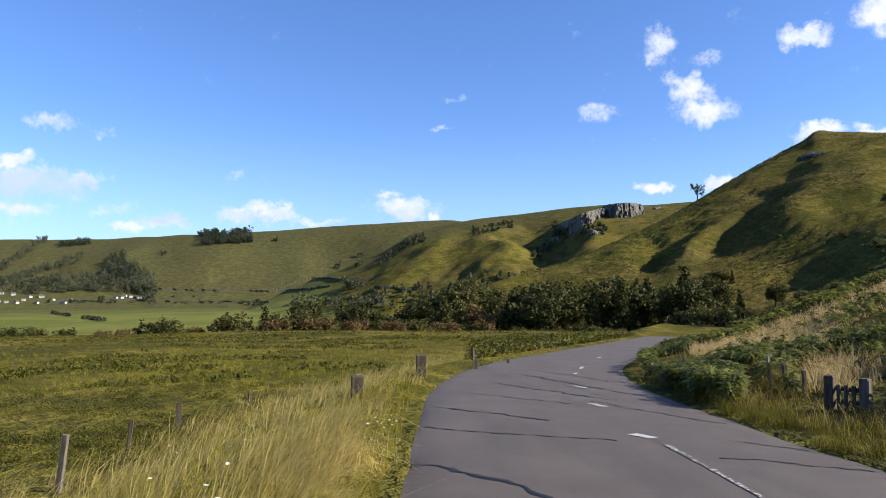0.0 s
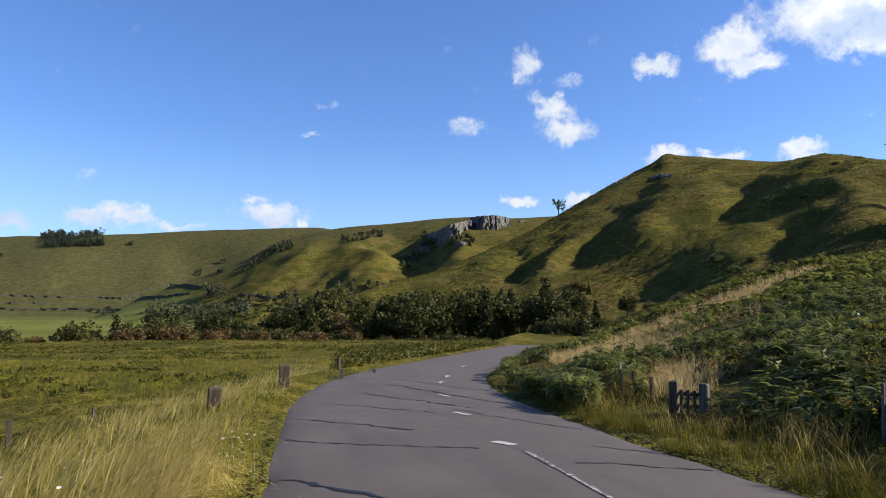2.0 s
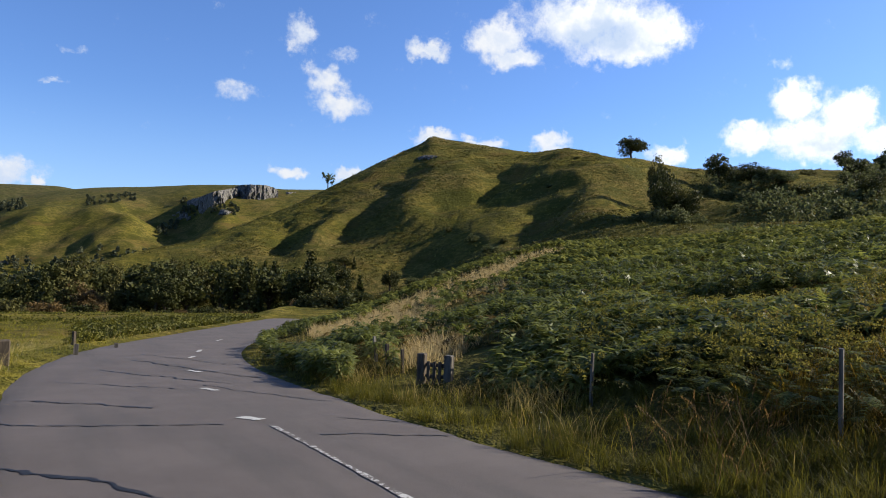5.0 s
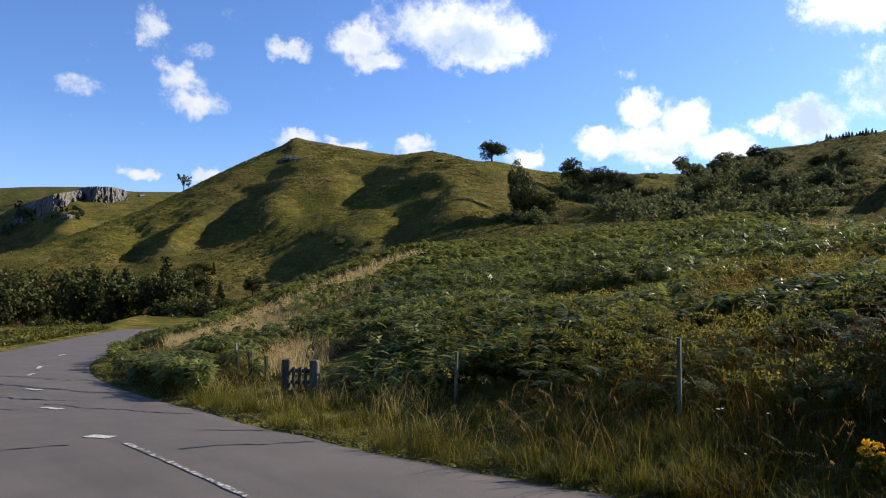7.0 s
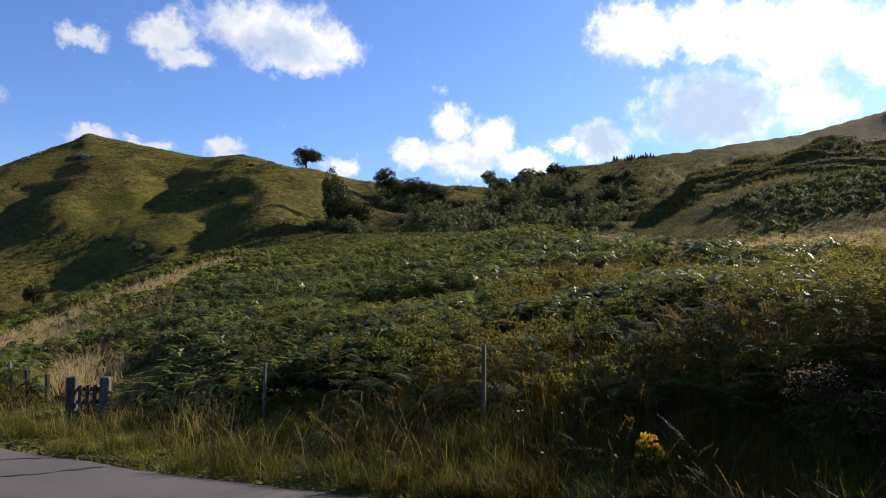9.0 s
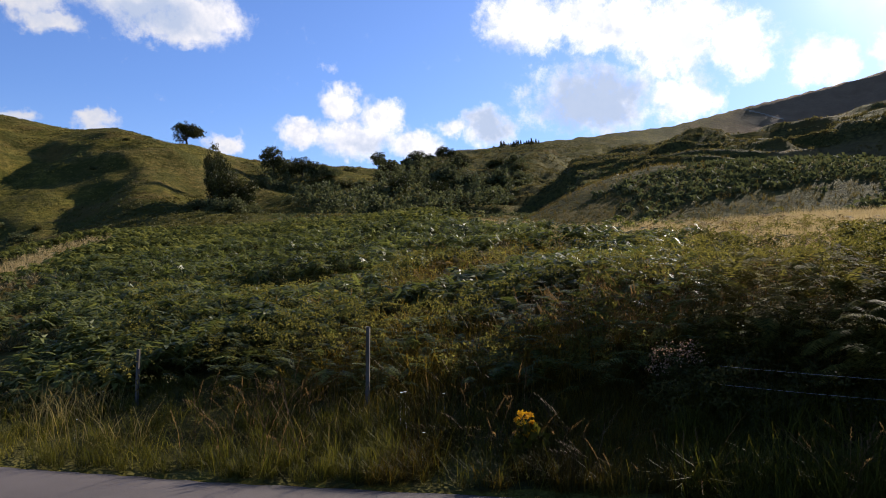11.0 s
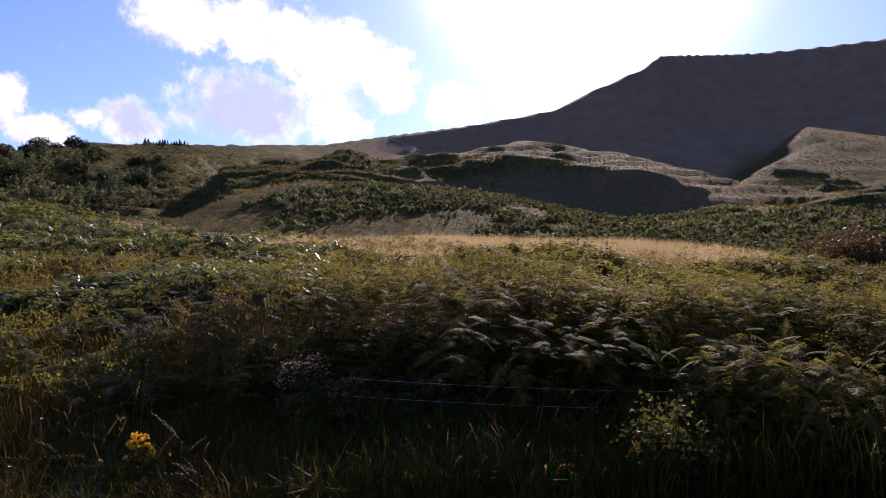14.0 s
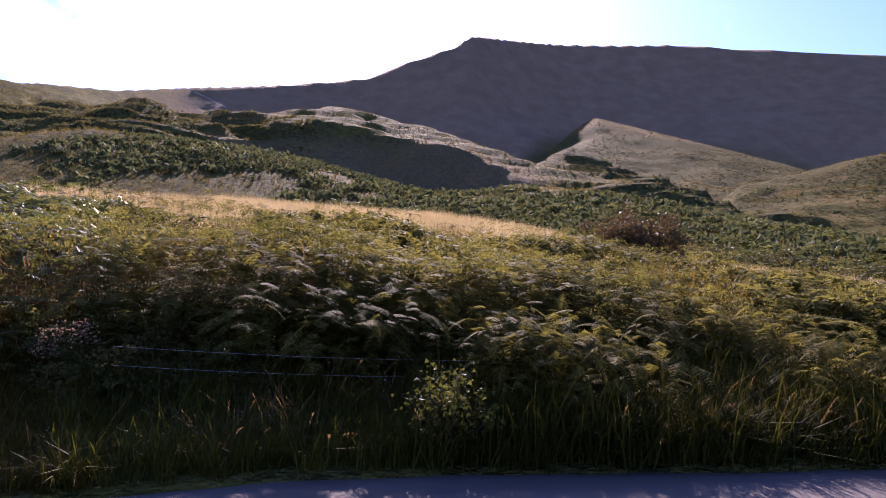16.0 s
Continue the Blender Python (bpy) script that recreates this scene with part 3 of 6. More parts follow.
def build_ground():
    fine = np.arange(-42, 146, 0.30)
    wide = np.arange(148, 316, 3.0)
    az = np.concatenate([fine, wide])
    rings = np.concatenate([np.geomspace(0.4, 60, 130)[:-1], np.geomspace(60, 1150, 255)[:-1], np.geomspace(1150, 4700, 36)])
    A, Rr = np.meshgrid(az, rings, indexing="ij")
    x, y = Rr * np.sin(np.radians(A)), Rr * np.cos(np.radians(A))
    z = ground_height(x, y)
    n, k = x.shape
    verts = np.stack([x.ravel(), y.ravel(), z.ravel()], 1)
    i, j = np.meshgrid(np.arange(n), np.arange(k - 1), indexing="ij")
    i2 = (i + 1) % n
    quads = np.stack([i * k + j, i * k + j + 1, i2 * k + j + 1, i2 * k + j], -1).reshape(-1, 4)
    me = mesh_from("ground", verts, quads, [GROUND_MAT], True)
    # what grows where: dry grass, bracken and heath, mown meadow
    vx, vy, vz = verts[:, 0], verts[:, 1], verts[:, 2]
    r, a = np.hypot(vx, vy), np.degrees(np.arctan2(vx, vy))
    off = across_road(vx, vy)
    dry = 0.25 * smooth(-3.5, -4.2, off) * (1 - smooth(-5.0, -8.5, off)) * (r < 60)
    dry = np.maximum(dry, 0.45 * smooth(0.2, 0.5, fbm(vx / 25, vy / 25, 51, 3)) * (off < -6) * (r < 130))
    dry = np.maximum(dry, (0.40 + 0.4 * fbm(vx / 4, vy / 4, 48, 3)) * smooth(78, 86, a) * smooth(17, 20, r) * (r < 48))
    # the far moor is made paler in place of haze
    dry = np.maximum(dry, 0.40 * (r > 1150) * smooth(0.25, 0.75, (vz - 20) / 120))
    # dry cover on the tor is raised to lighten its face for glare
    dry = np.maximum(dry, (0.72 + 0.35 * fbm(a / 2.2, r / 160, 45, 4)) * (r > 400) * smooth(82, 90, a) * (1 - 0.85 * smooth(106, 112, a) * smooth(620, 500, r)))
    dry = np.maximum(dry, (0.20 + 0.40 * fbm(vx / 22, vy / 22, 47, 3)) * (a > 60) * (r > 120) * (r <= 420))
    bracken = 0.85 * (off > 2.6) * (a > 12) * (r < 75) * (1 - smooth(80, 86, a) * smooth(17, 20, r))
    bracken = np.maximum(bracken, 0.62 * (a > 55) * (r < 200) * (r >= 75) * (fbm(vx / 30, vy / 30, 57, 3) > -0.1))
    bracken = np.maximum(bracken, (0.15 + 0.5 * fbm(a / 1.6 + r / 120, r / 90, 49, 4)) * (a > 84) * (r > 380))
    # darker cover dims the tor's lower spur, where sunlight only grazes
    bracken = np.maximum(bracken, (0.46 + 0.6 * fbm(vx / 35, vy / 35, 46, 4)) * smooth(100, 114, a) * (r > 120) * smooth(820, 620, r))
    bracken = np.maximum(bracken, (0.42 + 0.6 * fbm(a / 7, r / 26, 44, 4)) * smooth(58, 64, a) * (1 - smooth(94, 102, a)) * (r > 190) * (r < 620))
    bracken = np.maximum(bracken, (0.50 + 0.6 * fbm(vx / 18, vy / 18, 43, 3)) * smooth(58, 66, a) * (r > 50) * (r < 640) * (1 - 0.5 * (r < 75)))
    bracken = np.maximum(bracken, 0.40 * (a > 8) * (a < 60) * (r > 130) * (r < 420) * (fbm(vx / 40, vy / 40, 61, 3) > 0.05))
    bracken = np.maximum(bracken, 0.45 * (off < -6) * (r < 120) * smooth(0.0, 0.35, fbm(vx / 12, vy / 5, 63, 3)))
    # more dark cover on the spur, again in place of weaker sunlight
    bracken = np.maximum(bracken, (0.72 + 0.6 * fbm(vx / 16, vy / 16, 64, 4)) * smooth(108, 112, a) * (r > 270) * (r < 640))
    meadow = 1.0 * (a < -8) * (r > 330) * (r < 985) * smooth(-6, -12, a)
    meadow = np.maximum(meadow, 0.30 * (a < 8) * (r >= 985) * (vz < -8))
    # the fourth channel spreads the haze tone over the far slopes
    col = np.stack([dry, bracken, meadow, 0.75 * (a < 20) * smooth(700, 1000, r)], 1).astype(np.float32)
    layer = me.attributes.new("cover", "FLOAT_COLOR", "POINT")
    layer.data.foreach_set("color", col.ravel())
    # where glare is painted: the tor's face and the high mound's front
    layer = me.attributes.new("glare_tint", "FLOAT", "POINT")
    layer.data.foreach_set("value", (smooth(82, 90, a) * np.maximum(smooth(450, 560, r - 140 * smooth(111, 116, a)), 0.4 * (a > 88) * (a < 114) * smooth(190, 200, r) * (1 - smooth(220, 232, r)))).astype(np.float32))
    return tagged(new("ground", me), "rough green and straw-coloured hill pasture with bracken", "ground", kind="structure")


ground = build_ground()


def build_road():
    ys = np.concatenate([np.arange(-75, -12, 1.5), np.arange(-12, 45, 0.25), np.arange(45, 146, 1.0)])
    across = np.linspace(-1, 1, 25)
    Y, U = np.meshgrid(ys, across, indexing="ij")
    ragged = 0.10 * fbm(Y / 0.9, np.sign(U) * 7, 71, 3) + 0.10 * fbm(Y / 5, np.sign(U) * 3, 72, 2)
    slope = np.gradient(road_bend(ys), ys)[:, None]
    w = U * (ROAD_HALF + ragged * (np.abs(U) > 0.97) + road_swell(Y) * (U > 0))
    norm = np.sqrt(1 + slope ** 2)
    X = ROAD_MID + road_bend(Y) + w / norm
    YY = Y - w * slope / norm
    Z = road_z(Y) + 0.03 * (1 - U ** 2) + 0.006 * fbm(X / 1.4, YY / 1.4, 73, 3) - 0.035 * (np.abs(U) > 0.99)
    n, k = X.shape
    i, j = np.meshgrid(np.arange(n - 1), np.arange(k - 1), indexing="ij")
    quads = np.stack([i * k + j, i * k + j + 1, (i + 1) * k + j + 1, (i + 1) * k + j], -1).reshape(-1, 4)
    me = mesh_from("road", np.stack([X.ravel(), YY.ravel(), Z.ravel()], 1), quads, [ASPHALT], True)
    return tagged(new("road", me), "cracked grey asphalt country lane bending downhill", "road", kind="structure")


road = build_road()

# ---- plant matter that nobody could count ----
rng = np.random.default_rng(7)


def blade_template(segments=2, lean=0.45, width=0.05):
    """A grass blade of unit height that bows over along +x; triangles."""
    v, f = [], []
    for k in range(segments + 1):
        t = k / segments
        w = width * (1 - t) * 0.5 + 0.002
        x, z = lean * t ** 2, t * (1 - 0.25 * lean * t)
        v += [(x, -w, z), (x, w, z)]
    for k in range(segments):
        a = 2 * k
        f += [(a, a + 1, a + 3), (a, a + 3, a + 2)]
    return np.array(v), np.array(f)


def seed_head_template(lean=0.5):
    """A thin stalk with a feathery drooping head."""
    v, f = blade_template(2, lean, 0.005)
    v, f = list(map(tuple, v)), list(map(tuple, f))
    for k in range(7):
        t = 0.70 + 0.05 * k
        x, z = lean * t ** 2, t * (1 - 0.25 * lean * t)
        s = 0.030 * (1.1 - t) + 0.010
        side = (-1) ** k
        a = len(v)
        v += [(x, 0, z - 0.02), (x + 0.035, side * s, z + 0.03), (x + 0.05, side * s * 0.2, z + 0.05)]
        f.append((a, a + 1, a + 2))
    return np.array(v), np.array(f)


def frond_template(pairs=11, droop=0.45, seed=0, pieces=2):
    """A bracken frond of unit length along +x: an arched stalk with tapering side leaflets."""
    own = np.random.default_rng(seed)
    v, f = [], []

    def spine(t):
        return np.array([t * (1 - 0.12 * t), 0.0, 0.34 * t - droop * t * t])

    for k in range(4):
        a, b = spine(k / 4), spine((k + 1) / 4)
        i = len(v)
        v += [a + (0, -0.007, 0), a + (0, 0.007, 0), b + (0, 0.005, 0)]
        f.append((i, i + 1, i + 2))
    for k in range(pairs):
        t = 0.14 + 0.86 * (k + 0.5) / pairs
        long = 0.36 * (1 - t) ** 0.75 * (0.75 + 0.25 * min(1, k / 2)) + 0.02
        for side in (-1, 1):
            base = spine(t)
            tip = base + np.array([0.40 * long, side * long, -0.22 * long + own.normal(0, 0.018)])
            wide = 0.42 / pairs
            n = pieces
            for s in range(n):
                # toothed leaflet: short lobes along its rib
                a, b = base + (tip - base) * (s / n), base + (tip - base) * min(1, (s + 1.25) / n)
                w = wide * (1 - 0.6 * s / n)
                i = len(v)
                v += [a + (-w, 0, 0.004), a + (w, 0, 0.0), b + (w * 0.3, 0, 0.0)]
                f.append((i, i + 1, i + 2))
    return np.array(v), np.array(f)


def scatter(name, templates, where, size, yaw, tilt, mat, label, category, choice=None):
    """One mesh of many copies of small templates, turned by yaw and tipped by tilt (radians)."""
    n = len(where)
    choice = rng.integers(0, len(templates), n) if choice is None else choice
    verts, faces, base = [], [], 0
    for k, (tv, tf) in enumerate(templates):
        pick = np.flatnonzero(choice == k)
        if not len(pick):
            continue
        s, c, si = size[pick][:, None], np.cos(yaw[pick])[:, None], np.sin(yaw[pick])[:, None]
        ct, st = np.cos(tilt[pick])[:, None], np.sin(tilt[pick])[:, None]
        x0, y0, z0 = tv[:, 0][None], tv[:, 1][None], tv[:, 2][None]
        x1, z1 = x0 * ct + z0 * st, z0 * ct - x0 * st
        x, y = x1 * c - y0 * si, x1 * si + y0 * c
        p = np.stack([x * s, y * s, z1 * s], -1) + where[pick][:, None, :]
        verts.append(p.reshape(-1, 3))
        m = len(tv)
        faces.append((tf[None] + (np.arange(len(pick)) * m)[:, None, None] + base).reshape(-1, 3))
        base += m * len(pick)
    me = mesh_from(name, np.vstack(verts), np.vstack(faces), [mat], False)
    return tagged(new(name, me), label, category, kind="stuff")


def on_ground(x, y, lift=0.0):
    return np.stack([x, y, ground_height(x, y) + lift], 1)


def polar_points(n, az0, az1, r0, r1, power=1.0):
    """Points spread over a sector, denser near its inner edge for power > 1."""
    a = np.radians(rng.uniform(az0, az1, n))
    r = r0 * (r1 / r0) ** (rng.uniform(0, 1, n) ** power)
    return r * np.sin(a), r * np.cos(a)


DRY_BLADE = leaf_material("dry_grass", (0.260, 0.200, 0.042), (0.780, 0.610, 0.240), 0.45, 0.6, 0.9)
STRAW_BLADE = leaf_material("straw_grass", (0.250, 0.180, 0.070), (0.520, 0.395, 0.190), 0.5, 0.6, 0.5)
VERGE_BLADE = leaf_material("verge_green", (0.070, 0.076, 0.006), (0.470, 0.370, 0.042), 0.5, 0.55, 0.9)
# right-bank grass: base colour darkened to stand in for the bank's shade
GREEN_SHADE_BLADE = leaf_material("shade_green_grass", (0.032, 0.036, 0.004), (0.150, 0.128, 0.014), 0.5, 0.6, 0.9, 0.12)
BANK_STRAW = leaf_material("bank_straw", (0.168, 0.122, 0.032), (0.364, 0.269, 0.084), 0.45, 0.6, 0.7)
RUSTY_BLADE = leaf_material("rusty_seed_grass", (0.070, 0.040, 0.014), (0.260, 0.155, 0.055), 0.5, 0.6, 0.7)
# the green bracken's deep low tones stand in for shaded gaps between fronds
FERN = leaf_material("bracken_green", (0.018, 0.030, 0.005), (0.215, 0.222, 0.050), 0.46, 0.46, 0.5, 0.16)
FERN_SIDE = leaf_material("bracken_shaded", (0.020, 0.026, 0.004), (0.256, 0.214, 0.044), 0.55, 0.70, 0.5, 0.045)
FERN_FAR = leaf_material("bracken_far", (0.020, 0.031, 0.006), (0.245, 0.238, 0.052), 0.42, 0.75, 0.25, 0.06)
FERN_BROWN = leaf_material("bracken_turning", (0.084, 0.052, 0.014), (0.196, 0.133, 0.042), 0.4, 0.75, 0.5, 0.05)

blades = [blade_template(2, l, w) for l, w in ((0.25, 0.016), (0.5, 0.015), (0.8, 0.014), (1.1, 0.015))]
long_blades = [blade_template(2, l, w) for l, w in ((0.25, 0.012), (0.5, 0.012), (0.85, 0.013), (1.2, 0.014))]
upright = [blade_template(2, l, 0.008) for l in (0.08, 0.2, 0.35)]
heads = [seed_head_template(l) for l in (0.3, 0.55, 0.8)]
fronds = [frond_template(11, d, k, 2) for k, d in enumerate((0.3, 0.42, 0.55, 0.65))]
far_fronds = [frond_template(3, d, k + 9, 1) for k, d in enumerate((0.3, 0.5, 0.65))]


mid_fronds = [frond_template(7, d, k + 5, 1) for k, d in enumerate((0.3, 0.45, 0.6))]


def dry_strip(x, y):
    """Where pale dry grass grows on the right-hand slope, 0 to 1."""
    a, r = np.degrees(np.arctan2(x, y)), np.hypot(x, y)
    brow = np.exp(-((r - np.interp(a, (14, 21, 28, 35, 39, 44), (23, 28, 37, 45, 54, 60))) / np.interp(a, (14, 21, 35, 40), (6, 10, 14, 8))) ** 2) * smooth(15, 18, a) * (1 - smooth(37, 41, a))
    patch = np.exp(-((a - 29.5) / 3.6) ** 2 - ((r - 17.5) / 3.0) ** 2) + 0.8 * np.exp(-((a - 21.0) / 3.0) ** 2 - ((r - 21.0) / 2.0) ** 2)
    flat = smooth(15, 20, r - np.interp(a, (62, 66, 75, 84, 140), (24, 17, 9, 0, 0))) * (1 - smooth(np.interp(a, (62, 70, 84), (58, 50, 44)), np.interp(a, (62, 70, 84), (64, 56, 50)), r)) * smooth(61, 69, a)
    return np.clip(np.maximum(np.maximum(brow, patch), flat) + 0.6 * fbm(x / 3, y / 3, 109, 3), 0, 1)


def clump_template(n, seed, fine=3.1):
    """A low unit cushion of leaves."""
    own = np.random.default_rng(seed)
    d = own.normal(0, 1, (n, 3))
    d /= np.linalg.norm(d, axis=1)[:, None]
    c = d * np.array([0.70, 0.70, 0.48]) * own.uniform(0.5, 1, (n, 1))
    c[:, 2] = np.abs(c[:, 2])
    u = own.normal(0, 1, (n, 3))
    w = np.cross(u, own.normal(0, 1, (n, 3)))
    u /= np.linalg.norm(u, axis=1)[:, None] * fine
    w /= np.linalg.norm(w, axis=1)[:, None] * fine
    v = np.stack([c - u, c + u, c + w], 1).reshape(-1, 3)
    return v, np.arange(3 * n).reshape(-1, 3)


def tuft_template(n, width, seed):
    """A fan of broad blades that stands for a tuft seen from far off."""
    own = np.random.default_rng(seed)
    v, f = [], []
    for k in range(n):
        a, lean, tall = own.uniform(0, 6.3), own.uniform(0.15, 0.75), own.uniform(0.6, 1.0)
        c, s = math.cos(a), math.sin(a)
        px, py = own.normal(0, 0.12, 2)
        i = len(v)
        v += [(px - s * width, py + c * width, 0), (px + s * width, py - c * width, 0), (px + c * lean, py + s * lean, tall)]
        f.append((i, i + 1, i + 2))
    return np.array(v), np.array(f)


def puff_template(n, seed, slim=1.0):
    """A bracken plant from above: broad leaflets spread like an umbrella and drooping at the tips."""
    own = np.random.default_rng(seed)
    v, f = [], []
    for k in range(n):
        a = 2.4 * k + own.uniform(-0.3, 0.3)
        r0, r1, h = own.uniform(0.05, 0.35), own.uniform(0.55, 1.0), own.uniform(-0.1, 0.35)
        c, s, w = math.cos(a), math.sin(a), slim * own.uniform(0.13, 0.24)
        i = len(v)
        v += [(r0 * c - s * w, r0 * s + c * w, h), (r0 * c + s * w, r0 * s - c * w, h + own.uniform(-0.08, 0.08)), (r1 * c, r1 * s, h - own.uniform(0.05, 0.4))]
        f.append((i, i + 1, i + 2))
    return np.array(v), np.array(f)


fine_puffs = [puff_template(22, k + 50, 0.55) for k in range(6)]
puffs = [puff_template(12, k) for k in range(6)]
clumps = [clump_template(9, k) for k in range(5)]
fine_clumps = [clump_template(30, k + 30, 10.0) for k in range(5)]
tufts = [tuft_template(7, 0.035, k) for k in range(4)]
straw_tufts = [tuft_template(9, 0.018, k + 4) for k in range(4)]
FIELD_FERN = leaf_material("field_bracken", (0.020, 0.026, 0.004), (0.125, 0.115, 0.018), 0.3, 0.6, 0.3, 0.12)
far_tufts = [tuft_template(7, 0.07, k + 9) for k in range(4)]
HEATH = leaf_material("heath", (0.034, 0.044, 0.016), (0.140, 0.142, 0.050), 0.35, 0.75, 0.08, 0.05)


def tussock_template(n, seed):
    """A tussock of unit height: bowed blades that spring from one foot."""
    own = np.random.default_rng(seed)
    v, f = [], []
    for k in range(n):
        a, lean, tall, w = own.uniform(0, 6.3), own.uniform(0.15, 0.95), own.uniform(0.45, 1.0), own.uniform(0.005, 0.011)
        c, s = math.cos(a), math.sin(a)
        foot = own.normal(0, 0.13, 2)
        i = len(v)
        for t in (0.0, 0.55):
            reach, up = lean * t ** 1.7, tall * t * (1.2 - 0.2 * t - 0.25 * lean * t)
            v += [(foot[0] + c * reach - s * w, foot[1] + s * reach + c * w, up), (foot[0] + c * reach + s * w, foot[1] + s * reach - c * w, up)]
        v.append((foot[0] + c * lean, foot[1] + s * lean, tall * (1.0 - 0.30 * lean)))
        f += [(i, i + 1, i + 3), (i, i + 3, i + 2), (i + 2, i + 3, i + 4)]
    return np.array(v), np.array(f)


tussocks = [tussock_template(30, k + 70) for k in range(5)]


def clear_of_stile(x, y):
    """False on the trodden grass round the stile and up behind it."""
    return (np.hypot(x - 6.9, y - 12.0) > 1.3) & (np.hypot(x - 8.6, y - 12.9) > 1.6) & (np.hypot(x - 6.2, y - 11.2) > 1.0)


def off_road(x, y):
    return across_road(x, y)


def grow(name, templates, x, y, low, high, mat, label, category, lean=0.25, wind=None, lift=0.0):
    n = len(x)
    size = rng.uniform(low, high, n)
    yaw = rng.uniform(0, 2 * math.pi, n) if wind is None else wind + 2.2 * fbm(x / 0.8, y / 0.8, 117, 3) + rng.normal(0, 0.45, n)
    return scatter(name, templates, on_ground(x, y, lift), size, yaw, np.abs(rng.normal(0, lean, n)), mat, label, category)


def left_verge(n, r0=2.0, r1=46):
    x, y = polar_points(n, -58, 9, r0, r1, 1.0)
    o = off_road(x, y)
    k = (o < -2.72) & (o > -7.4 - 1.4 * value_noise(x / 3, y / 3, 81))
    return x[k], y[k], o[k]


# long bleached grass on the verge, with greener grass against the tarmac
x, y, o = left_verge(120000)
dense = fbm(x / 0.55, y / 0.55, 83, 3) + 0.5 * fbm(x / 2.4, y / 2.4, 86, 2) > -0.10
k = (o < -3.15 + 0.7 * (value_noise(y / 1.1, y * 0 + 3, 84) - 0.5)) & dense
grow("verge_grass", long_blades, x[k], y[k], 0.22, 0.70, DRY_BLADE, "long bleached straw-coloured verge grass bent by wind", "grass", 0.7, -0.3)
x, y, o = left_verge(80000)
k = (o > -4.4 + 0.8 * fbm(y / 1.5, x / 1.5, 88, 2)) | (fbm(x / 1.6, y / 1.6, 85, 3) > 0.10)
grow("verge_turf", blades, x[k], y[k], 0.12, 0.40, VERGE_BLADE, "lush yellow-green grass along the road edge", "grass", 0.5)
x, y, o = left_verge(5200, 3.0, 40)
k = fbm(x / 0.9, y / 0.9, 119, 3) > 0.12
grow("verge_weeds", fine_clumps, x[k], y[k], 0.10, 0.30, leaf_material("verge_weed", (0.070, 0.081, 0.010), (0.210, 0.189, 0.028), 0.4, 0.6, 0.9), "small leafy weeds among the verge grass", "weeds", 0.3)
x, y, o = left_verge(5000)
k = o < -3.2
grow("verge_seed_heads", heads, x[k], y[k], 0.35, 0.62, DRY_BLADE, "pale feathery grass seed heads on the verge", "grass", 0.6, -0.3)

# the rough pasture: tufts over the whole field, dark bracken in bands
PASTURE = leaf_material("pasture_grass", (0.060, 0.070, 0.007), (0.340, 0.290, 0.038), 0.4, 0.6, 0.35)
x, y = polar_points(34000, -58, 18, 6.5, 30, 0.9)
k = off_road(x, y) < -6.2
grow("pasture_grass", blades, x[k], y[k], 0.06, 0.20, PASTURE, "rough yellow-green pasture grass", "grass", 0.5)
x, y = polar_points(28000, -48, 19, 24, 125, 0.8)
k = (off_road(x, y) < -5.0) & (fbm(x / 9, y / 5, 63, 3) + rng.normal(0, 0.2, len(x)) < 0.25)
grow("pasture_tussocks", tufts, x[k], y[k], 0.08, 0.26, PASTURE, "yellow-green tussock grass across the field", "grass", 0.7)
x, y = polar_points(9500, -58, 19, 7.5, 27, 0.8)
k = (off_road(x, y) < -7.4) & (fbm(x / 2.2, y / 1.5, 64, 3) + 0.6 * fbm(x / 11, y / 8, 65, 2) + rng.normal(0, 0.05, len(x)) > 0.10)
grow("pasture_fern", fine_clumps, x[k], y[k], 0.10, 0.34, FIELD_FERN, "dark green fern clumps scattered in the near pasture", "bracken", 0.3)
x, y = polar_points(26000, -60, 19, 26, 125, 0.75)
k = (off_road(x, y) < -6.8) & (fbm(x / 5, y / 3.6, 63, 3) + 0.4 * fbm(x / 22, y / 14, 66, 2) + rng.normal(0, 0.05, len(x)) > 0.13)
grow("pasture_bracken", clumps, x[k], y[k], 0.14, 0.40, FIELD_FERN, "low dark green bracken in bands across the pasture", "bracken", 0.2)
x, y = polar_points(9000, 2, 18, 26, 80, 0.8)
k = (off_road(x, y) < -3.6) & (off_road(x, y) > -16 - 6 * value_noise(x / 6, y / 6, 87)) & (np.degrees(np.arctan2(x, y)) > 2.5)
grow("roadside_bracken", clumps, x[k], y[k], 0.25, 0.6, FIELD_FERN, "green bracken beside the bend of the lane", "bracken", 0.2)

# right-hand verge and bank


def right_bank(n, az0, az1, r0, r1, lo, hi, power=1.0):
    x, y = polar_points(n, az0, az1, r0, r1, power)
    o = off_road(x, y)
    k = (o > lo) & (o < hi)
    return x[k], y[k], o[k]


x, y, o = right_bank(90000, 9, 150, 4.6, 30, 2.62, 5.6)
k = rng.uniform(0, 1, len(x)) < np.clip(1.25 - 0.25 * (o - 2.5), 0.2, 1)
grow("bank_verge_grass", blades, x[k], y[k], 0.10, 0.38, GREEN_SHADE_BLADE, "lush yellow-green verge grass hanging over the tarmac", "grass", 0.3)
x, y, o = right_bank(40000, 9, 84, 5.5, 32, 3.1, 9.0)
k = (fbm(x / 2.2, y / 2.2, 91, 3) > 0.0) & clear_of_stile(x, y)
